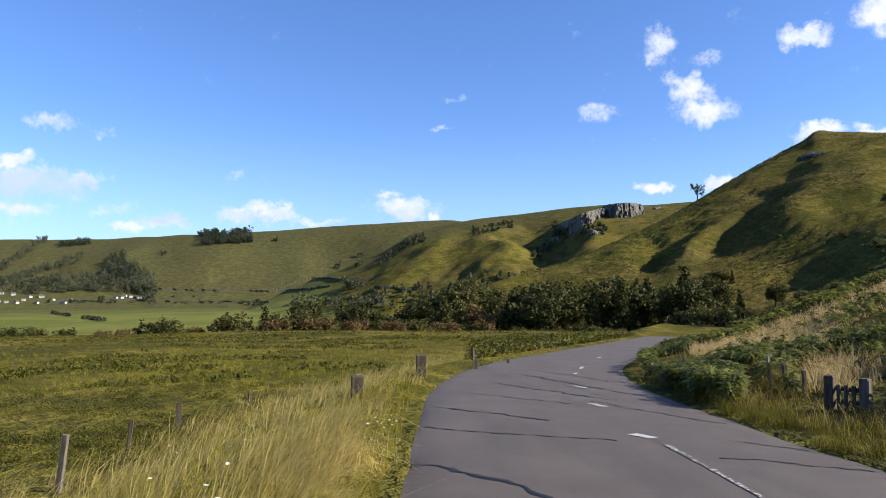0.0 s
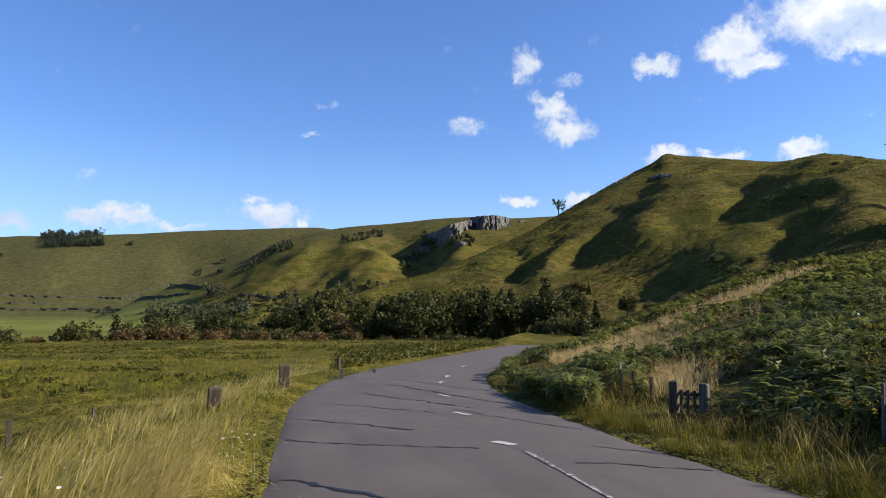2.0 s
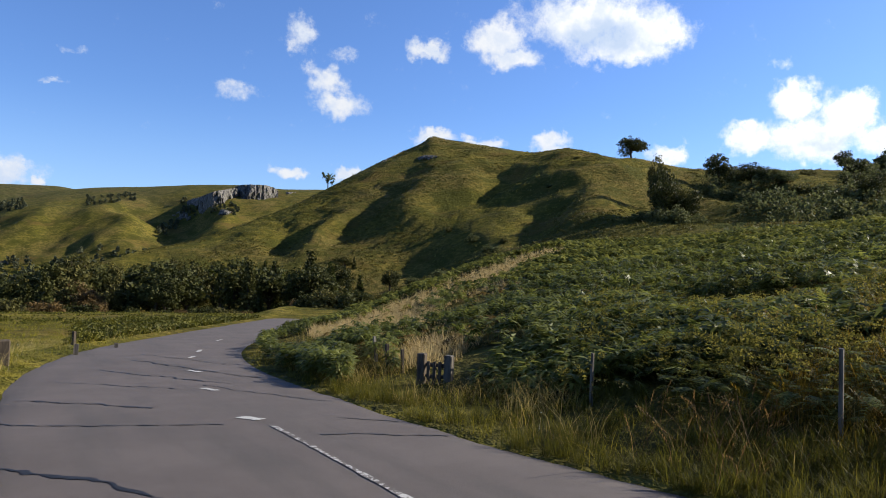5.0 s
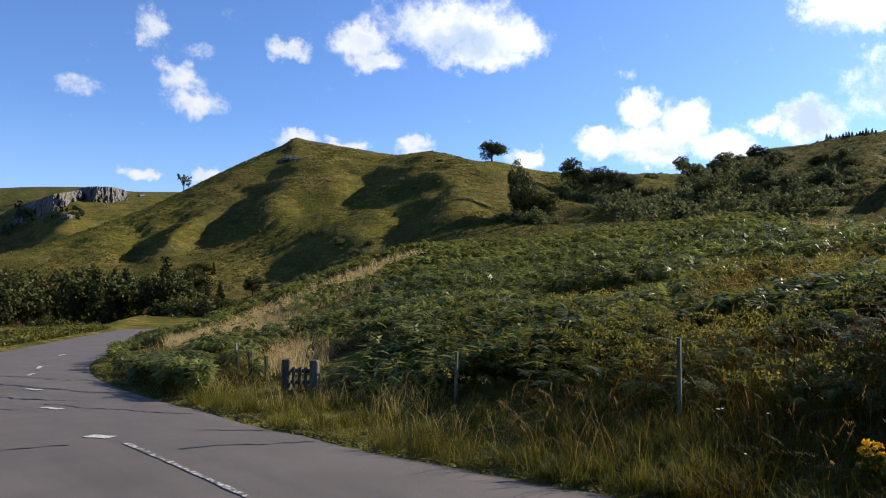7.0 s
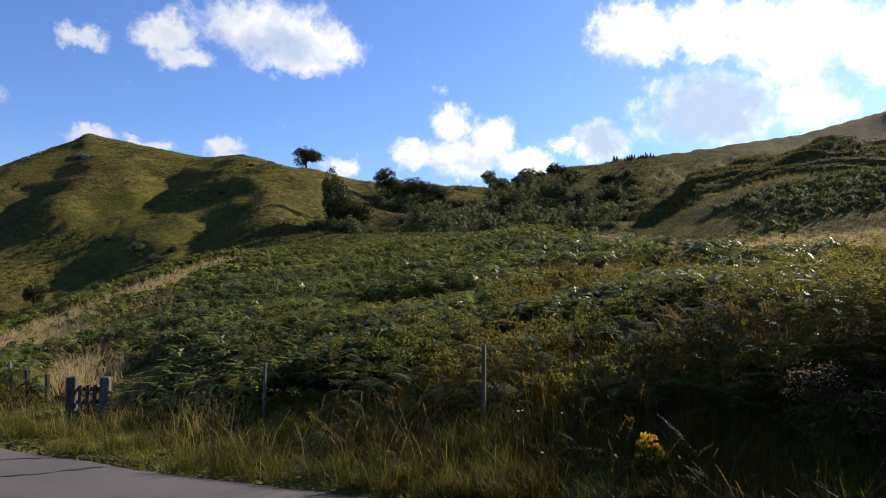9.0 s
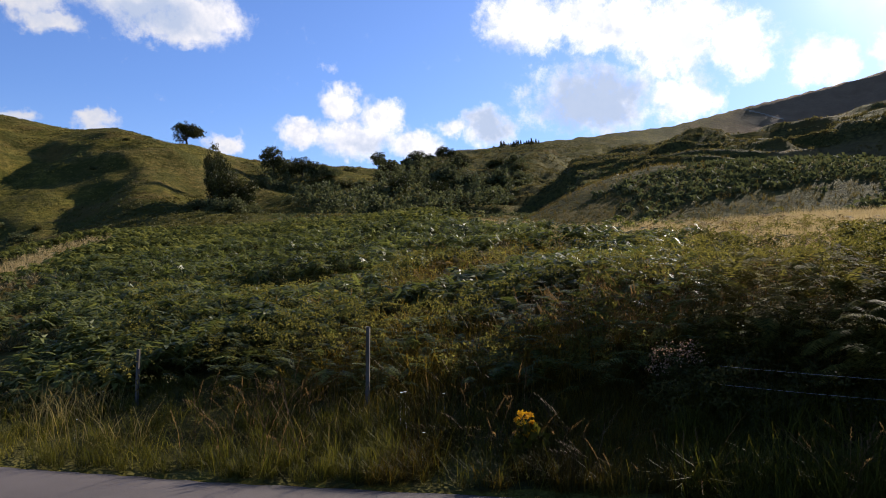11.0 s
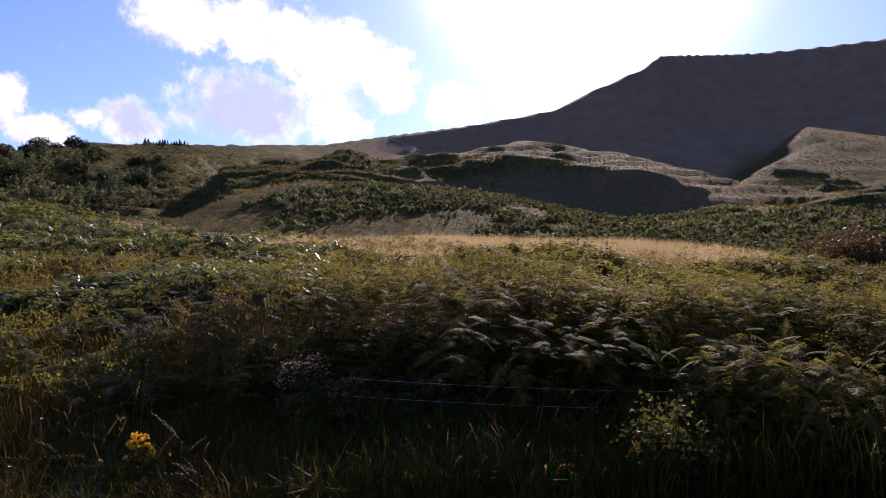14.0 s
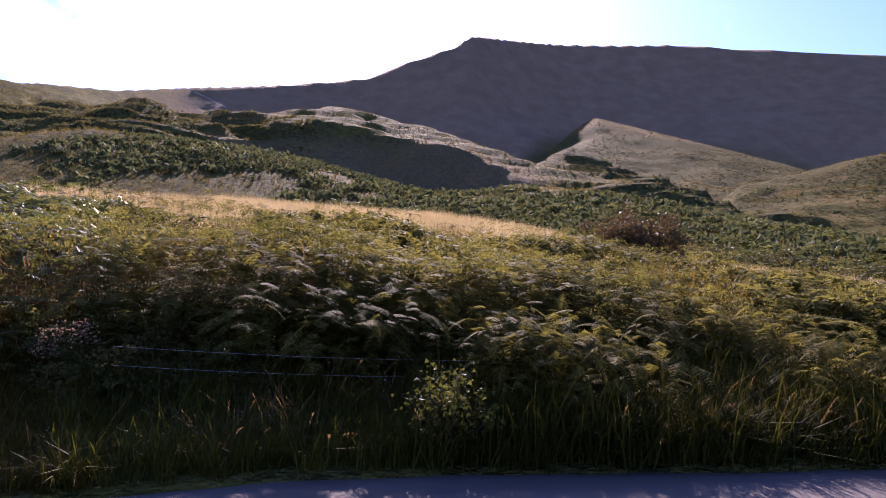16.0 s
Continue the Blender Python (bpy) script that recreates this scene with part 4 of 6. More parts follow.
k = k & ((np.degrees(np.arctan2(x, y)) < 44) | (rng.uniform(0, 1, len(x)) < 0.05))
grow("bank_dry_grass", long_blades, x[k], y[k], 0.30, 0.62, BANK_STRAW, "tall dry grass among the bracken", "grass", 0.25)
x, y, o = right_bank(16000, 40, 104, 5.5, 18, 3.2, 9.0)
k = (fbm(x / 2.6, y / 2.6, 93, 3) > 0.02 + 0.25 * smooth(74, 60, np.degrees(np.arctan2(x, y)))) & clear_of_stile(x, y)
grow("rusty_seed_grass", heads, x[k], y[k], 0.40, 0.78, RUSTY_BLADE, "rusty brown seeding grass on the bank", "grass", 0.25)

x, y, o = right_bank(34000, 9, 62, 5.0, 26, 2.6, 4.6)
k = (fbm(x / 0.9, y / 0.9, 125, 3) > -0.1) & (rng.uniform(0, 1, len(x)) < smooth(54, 40, np.degrees(np.arctan2(x, y))) * np.clip(1.2 - 0.3 * (o - 2.6), 0.3, 1))
grow("lane_edge_grass", blades, x[k], y[k], 0.10, 0.34, VERGE_BLADE, "yellow-green grass along the foot of the bank", "grass", 0.45)

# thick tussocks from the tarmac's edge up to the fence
# both ranges start near black, to put the roadside shade into the colour
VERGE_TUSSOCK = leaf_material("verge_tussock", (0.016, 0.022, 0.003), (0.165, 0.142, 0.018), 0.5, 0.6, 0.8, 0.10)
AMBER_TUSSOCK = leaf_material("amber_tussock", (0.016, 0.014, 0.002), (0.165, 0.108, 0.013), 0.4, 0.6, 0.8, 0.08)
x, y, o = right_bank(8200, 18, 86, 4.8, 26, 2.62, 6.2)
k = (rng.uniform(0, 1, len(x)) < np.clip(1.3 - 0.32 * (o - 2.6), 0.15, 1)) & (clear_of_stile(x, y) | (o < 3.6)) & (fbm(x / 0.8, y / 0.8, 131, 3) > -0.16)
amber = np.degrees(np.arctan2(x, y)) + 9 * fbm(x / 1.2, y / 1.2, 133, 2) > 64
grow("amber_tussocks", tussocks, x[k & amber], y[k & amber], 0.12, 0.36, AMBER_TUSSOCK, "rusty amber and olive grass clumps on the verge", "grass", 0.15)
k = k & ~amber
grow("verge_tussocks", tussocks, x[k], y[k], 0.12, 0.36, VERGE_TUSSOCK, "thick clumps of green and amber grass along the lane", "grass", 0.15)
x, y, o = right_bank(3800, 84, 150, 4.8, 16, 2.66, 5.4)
grow("shady_tussocks", tussocks, x, y, 0.20, 0.52, GREEN_SHADE_BLADE, "tall grass clumps between the lane and the fence, darkened for shade", "grass", 0.15)

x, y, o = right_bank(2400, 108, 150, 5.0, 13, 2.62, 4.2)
# its dark colour carries the shade that lies along the road's edge
grow("shady_edge_grass", tussocks, x, y, 0.40, 0.82, leaf_material("shade_rank_grass", (0.016, 0.020, 0.003), (0.085, 0.076, 0.010), 0.3, 0.7, 0.8, 0.06), "rank grass that shades the tarmac's edge", "grass", 0.15)

# brown seeding stems at the road's edge, in front of the fence
x, y, o = right_bank(8200, 44, 150, 5.0, 10, 2.75, 5.2)
k = fbm(x / 0.8, y / 0.8, 127, 3) > 0.32 - 0.38 * smooth(70, 90, np.degrees(np.arctan2(x, y)))
grow("verge_seed_stems", heads, x[k], y[k], 0.28, 0.66, RUSTY_BLADE, "brown seeding grass stems at the road's edge", "grass", 0.35)

# bracken: full fronds near the road, simpler ones up the slope


def bracken(name, templates, n, az0, az1, r0, r1, lo, small, large, high, mat, label, power=1.0, gaps=-0.25):
    x, y = polar_points(n, az0, az1, r0, r1, power)
    a = np.degrees(np.arctan2(x, y))
    # long grass takes over on the open stretch of the bank, and along the dry strips
    r = np.hypot(x, y)
    thin = 0.66 * smooth(52, 68, a) * (1 - smooth(70, 82, a)) * smooth(27, 15, r)
    k = (off_road(x, y) > lo) & clear_of_stile(x, y) & (fbm(x / 3.4, y / 3.4, 95, 3) > gaps + thin) & (dry_strip(x, y) < 0.42 + rng.normal(0, 0.17, n))
    x, y = x[k], y[k]
    m = len(x)
    tall = high * (0.55 + 0.9 * value_noise(x / 1.7, y / 1.7, 99))
    lift = tall * rng.uniform(0.15, 1.0, m) ** 0.6
    return scatter(name, templates, on_ground(x, y) + np.stack([0 * x, 0 * x, lift], 1), rng.uniform(small, large, m), rng.uniform(0, 6.3, m),
                   rng.normal(0.0, 0.32, m), mat, label, "bracken")


bracken("bracken_near", fronds, 6000, 10, 86, 6.4, 15, 4.5, 0.26, 0.46, 0.55, FERN, "dense glossy green bracken fronds on the roadside bank", 1.0)
bracken("bracken_sunward", fronds, 5000, 86, 150, 6.4, 15, 4.5, 0.24, 0.44, 0.55, FERN_SIDE, "dense bracken fronds with the light behind them", 1.0)
bracken("bracken_front", fronds, 3600, 86, 146, 7.0, 10.5, 4.6, 0.26, 0.46, 0.54, FERN_SIDE, "tall bracken along the fence, dark beneath", 1.0, -0.6)
x, y, o = right_bank(6200, 90, 146, 5.4, 9.5, 2.9, 5.2)
k = (fbm(x / 1.1, y / 1.1, 111, 3) > 0.20 - 0.40 * smooth(94, 118, np.degrees(np.arctan2(x, y)))) & (o > 3.6 - 0.5 * smooth(100, 125, np.degrees(np.arctan2(x, y))))
grow("roadside_fern", fronds, x[k], y[k], 0.22, 0.42, FERN_SIDE, "sunlit bracken fronds reaching through the fence", "bracken", 0.35, lift=rng.uniform(0.35, 0.95, int(k.sum())))
bracken("bracken_corner", fine_puffs, 6000, 11.5, 23, 14, 62, 3.1, 0.20, 0.38, 0.50, FERN, "dark bracken crowding the inside of the bend", 1.0, -0.6)
bracken("bracken_bank", fine_puffs, 11500, 11, 84, 11, 34, 4.6, 0.20, 0.38, 0.58, FERN, "thick green bracken on the bank above the lane", 0.9)
bracken("bracken_brow", fine_puffs, 9500, 84, 148, 11, 34, 4.6, 0.18, 0.34, 0.55, FERN_SIDE, "thick bracken with the light behind it on the brow", 0.9)
bracken("bracken_slope", puffs, 31000, 12, 142, 32, 80, 5.0, 0.30, 0.58, 0.50, FERN_FAR, "bracken covering the slope above the road", 0.85)
x, y = polar_points(10500, 12, 140, 8, 70, 0.9)
a = np.degrees(np.arctan2(x, y))
k = (off_road(x, y) > 4.8) & (fbm(x / 4, y / 4, 103, 3) > 0.22 - 0.30 * smooth(50, 62, a) * smooth(96, 86, a))
grow("turning_bracken", mid_fronds, x[k], y[k], 0.35, 0.6, FERN_BROWN, "bracken fronds turning rusty brown", "bracken", 0.4, lift=0.35)

# pale dry grass: strips along the brow and a band on the flat above the bank
x, y = polar_points(58000, 13, 140, 12, 66, 0.8)
k = (off_road(x, y) > 5.0) & (dry_strip(x, y) > rng.uniform(0.3, 1.1, len(x)))
grow("brow_grass", straw_tufts, x[k], y[k], 0.22, 0.55, STRAW_BLADE, "bands of pale straw grass along the brow of the bank", "grass", 0.25)
x, y, o = right_bank(60000, 50, 150, 6.2, 22, 4.7, 24)
a = np.degrees(np.arctan2(x, y))
k = fbm(x / 1.7, y / 1.7, 107, 3) + 0.3 * fbm(x / 6, y / 6, 108, 2) > -0.16 + 0.42 * smooth(72, 86, a) + 0.5 * smooth(62, 54, a)
# low tones darkened for the near side, which faces away from the sun
grow("bank_long_grass", upright + heads, x[k], y[k], 0.25, 0.72, leaf_material("bank_long_grass", (0.030, 0.023, 0.003), (0.290, 0.185, 0.020), 0.42, 0.6, 0.7, 0.12), "long olive and amber grass on the open bank", "grass", 0.22)

x, y, o = right_bank(22000, 50, 150, 6.0, 15, 3.6, 12)
k = fbm(x / 1.3, y / 1.3, 115, 3) > -0.05 + 0.4 * smooth(84, 96, np.degrees(np.arctan2(x, y)))
# colour lowered here too, for the unlit side of the grass
grow("bank_green_grass", upright + blades[:2], x[k], y[k], 0.20, 0.50, leaf_material("bank_green_grass", (0.018, 0.017, 0.003), (0.150, 0.104, 0.013), 0.38, 0.6, 0.7, 0.10), "tall green grass mixed through the bank", "grass", 0.4)
x, y, o = right_bank(9000, 36, 150, 5.6, 15, 3.8, 14)
k = (fbm(x / 1.5, y / 1.5, 121, 3) > 0.5 * smooth(52, 38, np.degrees(np.arctan2(x, y)))) & clear_of_stile(x, y)
grow("bank_weeds", fine_clumps, x[k], y[k], 0.10, 0.28, leaf_material("bank_weed", (0.031, 0.034, 0.008), (0.101, 0.085, 0.022), 0.38, 0.65, 0.7), "leafy weeds and bramble sprays through the bank", "weeds", 0.4, None, rng.uniform(0.05, 0.5, int(k.sum())))

# sprays of small leaves over the canopy that catch the light
x, y = polar_points(12000, 40, 150, 7.0, 19, 0.9)
k = (off_road(x, y) > 4.5) & (fbm(x / 1.3, y / 1.3, 123, 3) > -0.05)
x, y = x[k], y[k]
canopy = 0.58 * (0.55 + 0.9 * value_noise(x / 1.7, y / 1.7, 99)) * rng.uniform(0.75, 1.2, len(x))
grow("bracken_tips", fine_clumps[:3] + far_fronds, x, y, 0.10, 0.22, FERN_SIDE, "fine sunlit tips over the bracken canopy", "bracken", 0.4, None, canopy)

# heath and low scrub on the mounds further off
x, y = polar_points(25000, 50, 142, 60, 300, 0.8)
a = np.degrees(np.arctan2(x, y))
k = (fbm(x / 28, y / 28, 57, 3) + 0.25 * fbm(x / 7, y / 7, 58, 2) > 0.02 - 0.25 * smooth(140, 80, np.hypot(x, y))) & ~((a > 86) & (np.hypot(x, y) > 185) & ((a < 113) | (fbm(x / 9, y / 9, 59, 3) < 0.12)))
grow("heath_scrub", clumps, x[k], y[k], 0.5, 1.5, HEATH, "dark low bracken and heath on the hummocky slopes", "scrub", 0.2)
x, y = polar_points(17000, 52, 142, 110, 360, 0.8)
k = fbm(x / 28, y / 28, 57, 3) < 0.05
near_x, near_y = polar_points(14000, 52, 142, 58, 125, 0.9)
grow("mound_grass", tufts, near_x, near_y, 0.3, 0.7, leaf_material("mound_tufts", (0.075, 0.056, 0.010), (0.215, 0.150, 0.032), 0.45, 0.6, 0.05), "tawny grass between the heath on the near mounds", "grass", 0.3)
grow("hill_grass_tufts", far_tufts, x[k], y[k], 0.35, 0.9, leaf_material("hill_tufts", (0.080, 0.060, 0.011), (0.225, 0.158, 0.034), 0.45, 0.6, 0.05), "wind-bent tawny grass tufts on the mounds", "grass", 0.5)

x, y = polar_points(9000, 110, 142, 250, 600, 0.9)
k = fbm(x / 19, y / 19, 60, 4) + rng.normal(0, 0.10, len(x)) > 0.05
grow("spur_heath", clumps, x[k], y[k], 0.4, 1.1, leaf_material("spur_heath", (0.050, 0.040, 0.011), (0.150, 0.106, 0.028), 0.35, 0.75, 0.05, 0.05), "brown heath and rushes on the slope below the tor", "heath", 0.2)

x, y = polar_points(20000, 56, 96, 190, 460, 0.9)
k = fbm(np.degrees(np.arctan2(x, y)) / 7, np.hypot(x, y) / 26, 44, 4) + rng.normal(0, 0.08, len(x)) > 0.02
# leaf tones brightened to stand in for haze over this slope
grow("moor_heath", clumps, x[k], y[k], 0.5, 1.5, leaf_material("moor_heath", (0.060, 0.056, 0.018), (0.215, 0.170, 0.050), 0.35, 0.75, 0.05, 0.05), "brown heath and rushes in bands on the moor", "heath", 0.2)

# grain of tussock and low fern on the big hill and the crag ridge
x, y = polar_points(30000, 3, 62, 150, 440, 0.75)
wild = fbm((x + 0.7 * y) / 60, (y - 0.7 * x) / 20, 61, 3) + 0.5 * fbm(x / 11, y / 11, 62, 2)
k = (wild > -0.02) & (ground_height(x, y) > -8)
grow("hill_bracken", clumps, x[k], y[k], 0.4, 1.0, leaf_material("hill_bracken", (0.050, 0.048, 0.010), (0.140, 0.118, 0.025), 0.25, 0.6, 0.05), "dark bracken and rushes on the steep hillside", "bracken", 0.2)
k = (wild < 0.0) & (rng.uniform(0, 1, len(x)) < 0.6)
grow("hill_tussocks", far_tufts, x[k], y[k], 0.35, 0.85, leaf_material("hill_tussock", (0.098, 0.095, 0.018), (0.210, 0.189, 0.052), 0.4, 0.6, 0.05), "olive and tawny tussock grass on the hillside", "grass", 0.7)

# ---- building single things ----


def part(name, data, mat, parent, label=""):
    """Links a bmesh or a mesh as one object under a thing."""
    if isinstance(data, bmesh.types.BMesh):
        me = bpy.data.meshes.new(name)
        data.to_mesh(me)
        data.free()
        me.materials.append(mat)
    else:
        me = data
    ob = new(name, me)
    ob.parent = parent
    return tagged(ob, label)


def tube(bm, points, radii, sides=7):
    """A tapered tube along points."""
    rings = []
    for k, (p, r) in enumerate(zip(points, radii)):
        p = Vector(p)
        d = (Vector(points[min(k + 1, len(points) - 1)]) - Vector(points[max(k - 1, 0)])).normalized()
        u = d.orthogonal().normalized()
        v = d.cross(u)
        rings.append([bm.verts.new(p + (u * math.cos(2 * math.pi * s / sides) + v * math.sin(2 * math.pi * s / sides)) * r) for s in range(sides)])
    for a, b in zip(rings, rings[1:]):
        for s in range(sides):
            bm.faces.new((a[s], a[(s + 1) % sides], b[(s + 1) % sides], b[s]))
    bm.faces.new(rings[0][::-1])
    bm.faces.new(rings[-1])


def block(bm, size, centre=(0, 0, 0), wobble=0.0, bevel=0.0, turn=None, cuts=0, seed=0):
    """A worn, bevelled block added to bm."""
    own = random.Random(seed)
    made = bmesh.ops.create_cube(bm, size=1.0)
    vs = made["verts"]
    for v in vs:
        v.co = Vector((v.co.x * size[0], v.co.y * size[1], v.co.z * size[2]))
    if bevel:
        edges = list({e for v in vs for e in v.link_edges})
        out = bmesh.ops.bevel(bm, geom=edges, offset=bevel, segments=2, affect="EDGES", profile=0.6)
        vs = list({v for f in out["faces"] for v in f.verts} | {v for v in vs if v.is_valid})
    for v in vs:
        v.co += Vector((own.uniform(-1, 1), own.uniform(-1, 1), own.uniform(-1, 1))) * wobble
        if turn is not None:
            v.co = turn @ v.co
        v.co += Vector(centre)


BARK = plain_material("bark", (0.025, 0.020, 0.014), (0.070, 0.056, 0.041), 9, 0.9, 0.7, 0.03, (1, 1, 0.3))
LEAF_DARK = leaf_material("leaf_dark", (0.014, 0.020, 0.006), (0.082, 0.082, 0.022), 0.22, 0.6, 0.3)
LEAF_MID = leaf_material("leaf_mid", (0.043, 0.046, 0.013), (0.130, 0.113, 0.032), 0.28, 0.6, 0.3)
# scrub leaves lightened for the haze on the hillside
LEAF_SCRUB = leaf_material("leaf_scrub", (0.036, 0.046, 0.018), (0.165, 0.168, 0.062), 0.34, 0.7, 0.3)
LEAF_RUST = leaf_material("leaf_rust", (0.066, 0.043, 0.015), (0.154, 0.101, 0.038), 0.28, 0.6, 0.3)
LEAF_LARCH = leaf_material("needle_larch", (0.014, 0.024, 0.005), (0.085, 0.090, 0.020), 0.25, 0.6, 0.3)
LEAF_PALE = leaf_material("leaf_pale", (0.052, 0.066, 0.028), (0.133, 0.147, 0.070), 0.3, 0.55, 0.3)


def leaf_cloud(centres, spread, count, size, own):
    """Leaf sprays: small bent triangles round each clump centre."""
    n = len(centres) * count
    c = np.repeat(centres, count, axis=0) + own.normal(0, 1, (n, 3)) * np.repeat(spread, count)[:, None] * 0.55
    u = own.normal(0, 1, (n, 3))
    u /= np.linalg.norm(u, axis=1)[:, None]
    v = np.cross(u, own.normal(0, 1, (n, 3)))
    v /= np.linalg.norm(v, axis=1)[:, None]
    s = size * own.uniform(0.6, 1.3, (n, 1))
    verts = np.stack([c - u * s * 0.7 - v * s * 0.3, c + u * s * 0.7 - v * s * 0.2, c + v * s * 0.9], 1).reshape(-1, 3)
    i = np.arange(n) * 3
    faces = np.stack([i, i + 1, i + 2], 1)
    return verts, faces


def crown_centres(kind, own):
    """Clump centres and sizes for a crown of a ten metre tree."""
    pts, sizes = [], []
    if kind == "broad":
        lobes = [((0, 0, 6.8), 2.5)] + [((math.cos(a) * own.uniform(1.5, 2.6), math.sin(a) * own.uniform(1.5, 2.6), own.uniform(3.8, 7.4)), own.uniform(1.2, 1.9))
                                        for a in np.arange(9) * 0.72 + own.uniform(0, 1)]
        for (x, y, z), r in lobes:
            d = own.normal(0, 1, (int(15 * r), 3))
            d /= np.linalg.norm(d, axis=1)[:, None]
            q = d * r * own.uniform(0.55, 1.0, (len(d), 1)) + (x, y, z)
            pts.append(q)
            sizes.append(np.full(len(q), 0.62))
    elif kind == "conifer":
        for z in np.arange(1.2, 9.9, 0.55):
            r = 2.3 * (1 - (z - 0.6) / 9.8) ** 0.85
            m = max(3, int(8 * r))
            a = own.uniform(0, 6.3, m)
            rr = r * own.uniform(0.35, 1.08, m)
            pts.append(np.stack([rr * np.cos(a), rr * np.sin(a), z - 0.28 * rr + own.normal(0, 0.14, m)], 1))
            sizes.append(np.full(m, 0.42))
    elif kind == "shrub":
        for a in np.arange(11) * 0.8:
            x, y, r = math.cos(a) * own.uniform(0.5, 4.4), math.sin(a) * own.uniform(0.5, 4.4), own.uniform(1.7, 3.0)
            d = own.normal(0, 1, (18, 3))
            d /= np.linalg.norm(d, axis=1)[:, None]
            d[:, 2] = np.abs(d[:, 2])
            q = d * np.array([r, r, own.uniform(1.4, 2.9) * r]) * own.uniform(0.6, 1.0, (18, 1)) + (x, y, 0.3)
            pts.append(q)
            sizes.append(np.full(18, 0.8))
    else:  # thin: an open, wind-cut tree
        for k in range(9):
            a, r, z = k * 0.9, own.uniform(0.6, 2.9), own.uniform(4.2, 9.2)
            d = own.normal(0, 0.75, (9, 3)) + (math.cos(a) * r, math.sin(a) * r, z)
            pts.append(d)
            sizes.append(np.full(9, 0.45))
    return np.vstack(pts), np.concatenate(sizes)


def make_tree(name, kind, leaf, seed, label, category="tree", count=10, leaf_size=0.37):
    """A tree ten metres high standing at the world's zero: trunk with limbs, and crown."""
    own = np.random.default_rng(seed)
    base = tagged(new(name), label, category)
    centres, sizes = crown_centres(kind, own)
    bm = bmesh.new()
    if kind == "shrub":
        for k in range(4):
            a = k * 1.7
            tube(bm, [(0.3 * math.cos(a), 0.3 * math.sin(a), -0.5), (math.cos(a), math.sin(a), 1.8), (2.1 * math.cos(a), 2.1 * math.sin(a), 4.0)], [0.26, 0.18, 0.06], 5)
    else:
        top = 9.3 if kind == "conifer" else 6.8
        lean = own.normal(0, 0.25, 2)
        tube(bm, [(0, 0, -0.6), (0.1 * lean[0], 0.1 * lean[1], 0.6), (lean[0] * 0.5, lean[1] * 0.5, top * 0.5), (lean[0], lean[1], top)], [0.42, 0.30, 0.20, 0.05], 8)
        for k in range(7 if kind != "conifer" else 4):
            q = centres[own.integers(0, len(centres))]
            z = min(q[2] * 0.62, top * 0.75)
            tube(bm, [(lean[0] * z / top, lean[1] * z / top, z), (q[0] * 0.5, q[1] * 0.5, (z + q[2]) / 2 + 0.2), tuple(q)], [0.13, 0.09, 0.03], 5)
    part("trunk", bm, BARK, base)
    v, f = leaf_cloud(centres, sizes, count, leaf_size, own)
    v[:, 2] = np.maximum(v[:, 2], 0.02)
    part("crown", mesh_from("crown", v, f, [leaf]), leaf, base)
    return base


def planted(proto, az, r, tall, wide=None, turn=None, sink=0.2, sunk=0.0):
    """A copy of a tree at a bearing and distance; tall in metres."""
    p = at_bearing(az, r)
    s = tall / 10
    w = s if wide is None else wide / 10
    m = Matrix.LocRotScale(p - Vector((0, 0, sink + sunk * tall)), Euler((0, 0, random.uniform(0, 6.28) if turn is None else turn)), (w / proto.scale.x, w / proto.scale.y, s / proto.scale.z))
    return copy_thing(proto, m)


def put(proto, az, r, tall, wide=None):
    """Moves the first of its kind into place."""
    p = at_bearing(az, r)
    s = tall / 10
    w = s if wide is None else wide / 10
    proto.matrix_basis = Matrix.LocRotScale(p - Vector((0, 0, 0.2)), None, (w, w, s))
    return proto


# ---- the belt of trees across the valley mouth ----
BELT = [make_tree("broadleaf_tree", "broad", LEAF_DARK, 1, "dark green broadleaf tree in the valley belt"),
        make_tree("broadleaf_tree", "broad", LEAF_MID, 2, "olive-green broadleaf tree in the valley belt"),
        make_tree("broadleaf_tree", "broad", LEAF_DARK, 3, "dark green broadleaf tree in the valley belt"),
        make_tree("conifer_tree", "conifer", LEAF_LARCH, 4, "tall dull-green larch in the tree belt"),
        make_tree("conifer_tree", "conifer", LEAF_DARK, 5, "dark green spruce in the tree belt"),
        make_tree("rusty_tree", "broad", LEAF_RUST, 6, "rusty brown broadleaf tree among green ones"),
        make_tree("conifer_tree", "conifer", LEAF_DARK, 8, "dark green spruce in the tree belt")]
HAWTHORN = [make_tree("hawthorn_bush", "shrub", LEAF_MID, 11, "rounded olive-green hawthorn bush", "bush", 12, 0.55),
            make_tree("hawthorn_bush", "shrub", LEAF_DARK, 12, "dark green hawthorn bush", "bush", 12, 0.55),
            make_tree("rusty_bush", "shrub", LEAF_RUST, 13, "brownish scrub bush at the field edge", "bush", 12, 0.55)]
for proto in BELT[:5] + BELT[6:]:
    tagged(proto, group="trees of the valley belt")
belt_rng = random.Random(5)
TOP_BEARINGS = (-15, -12.5, -9.5, -7.4, -5.5, -3.5, -1, 2, 5, 9, 12.5, 15, 18, 20.5, 22.5)
TOP_HEIGHTS = (-1.7, -1.1, -1.2, 0.0, -1.1, -0.9, -0.6, 0.4, 0.6, 0.9, 0.7, 1.1, 1.9, 1.5, 0.2)
first = {}
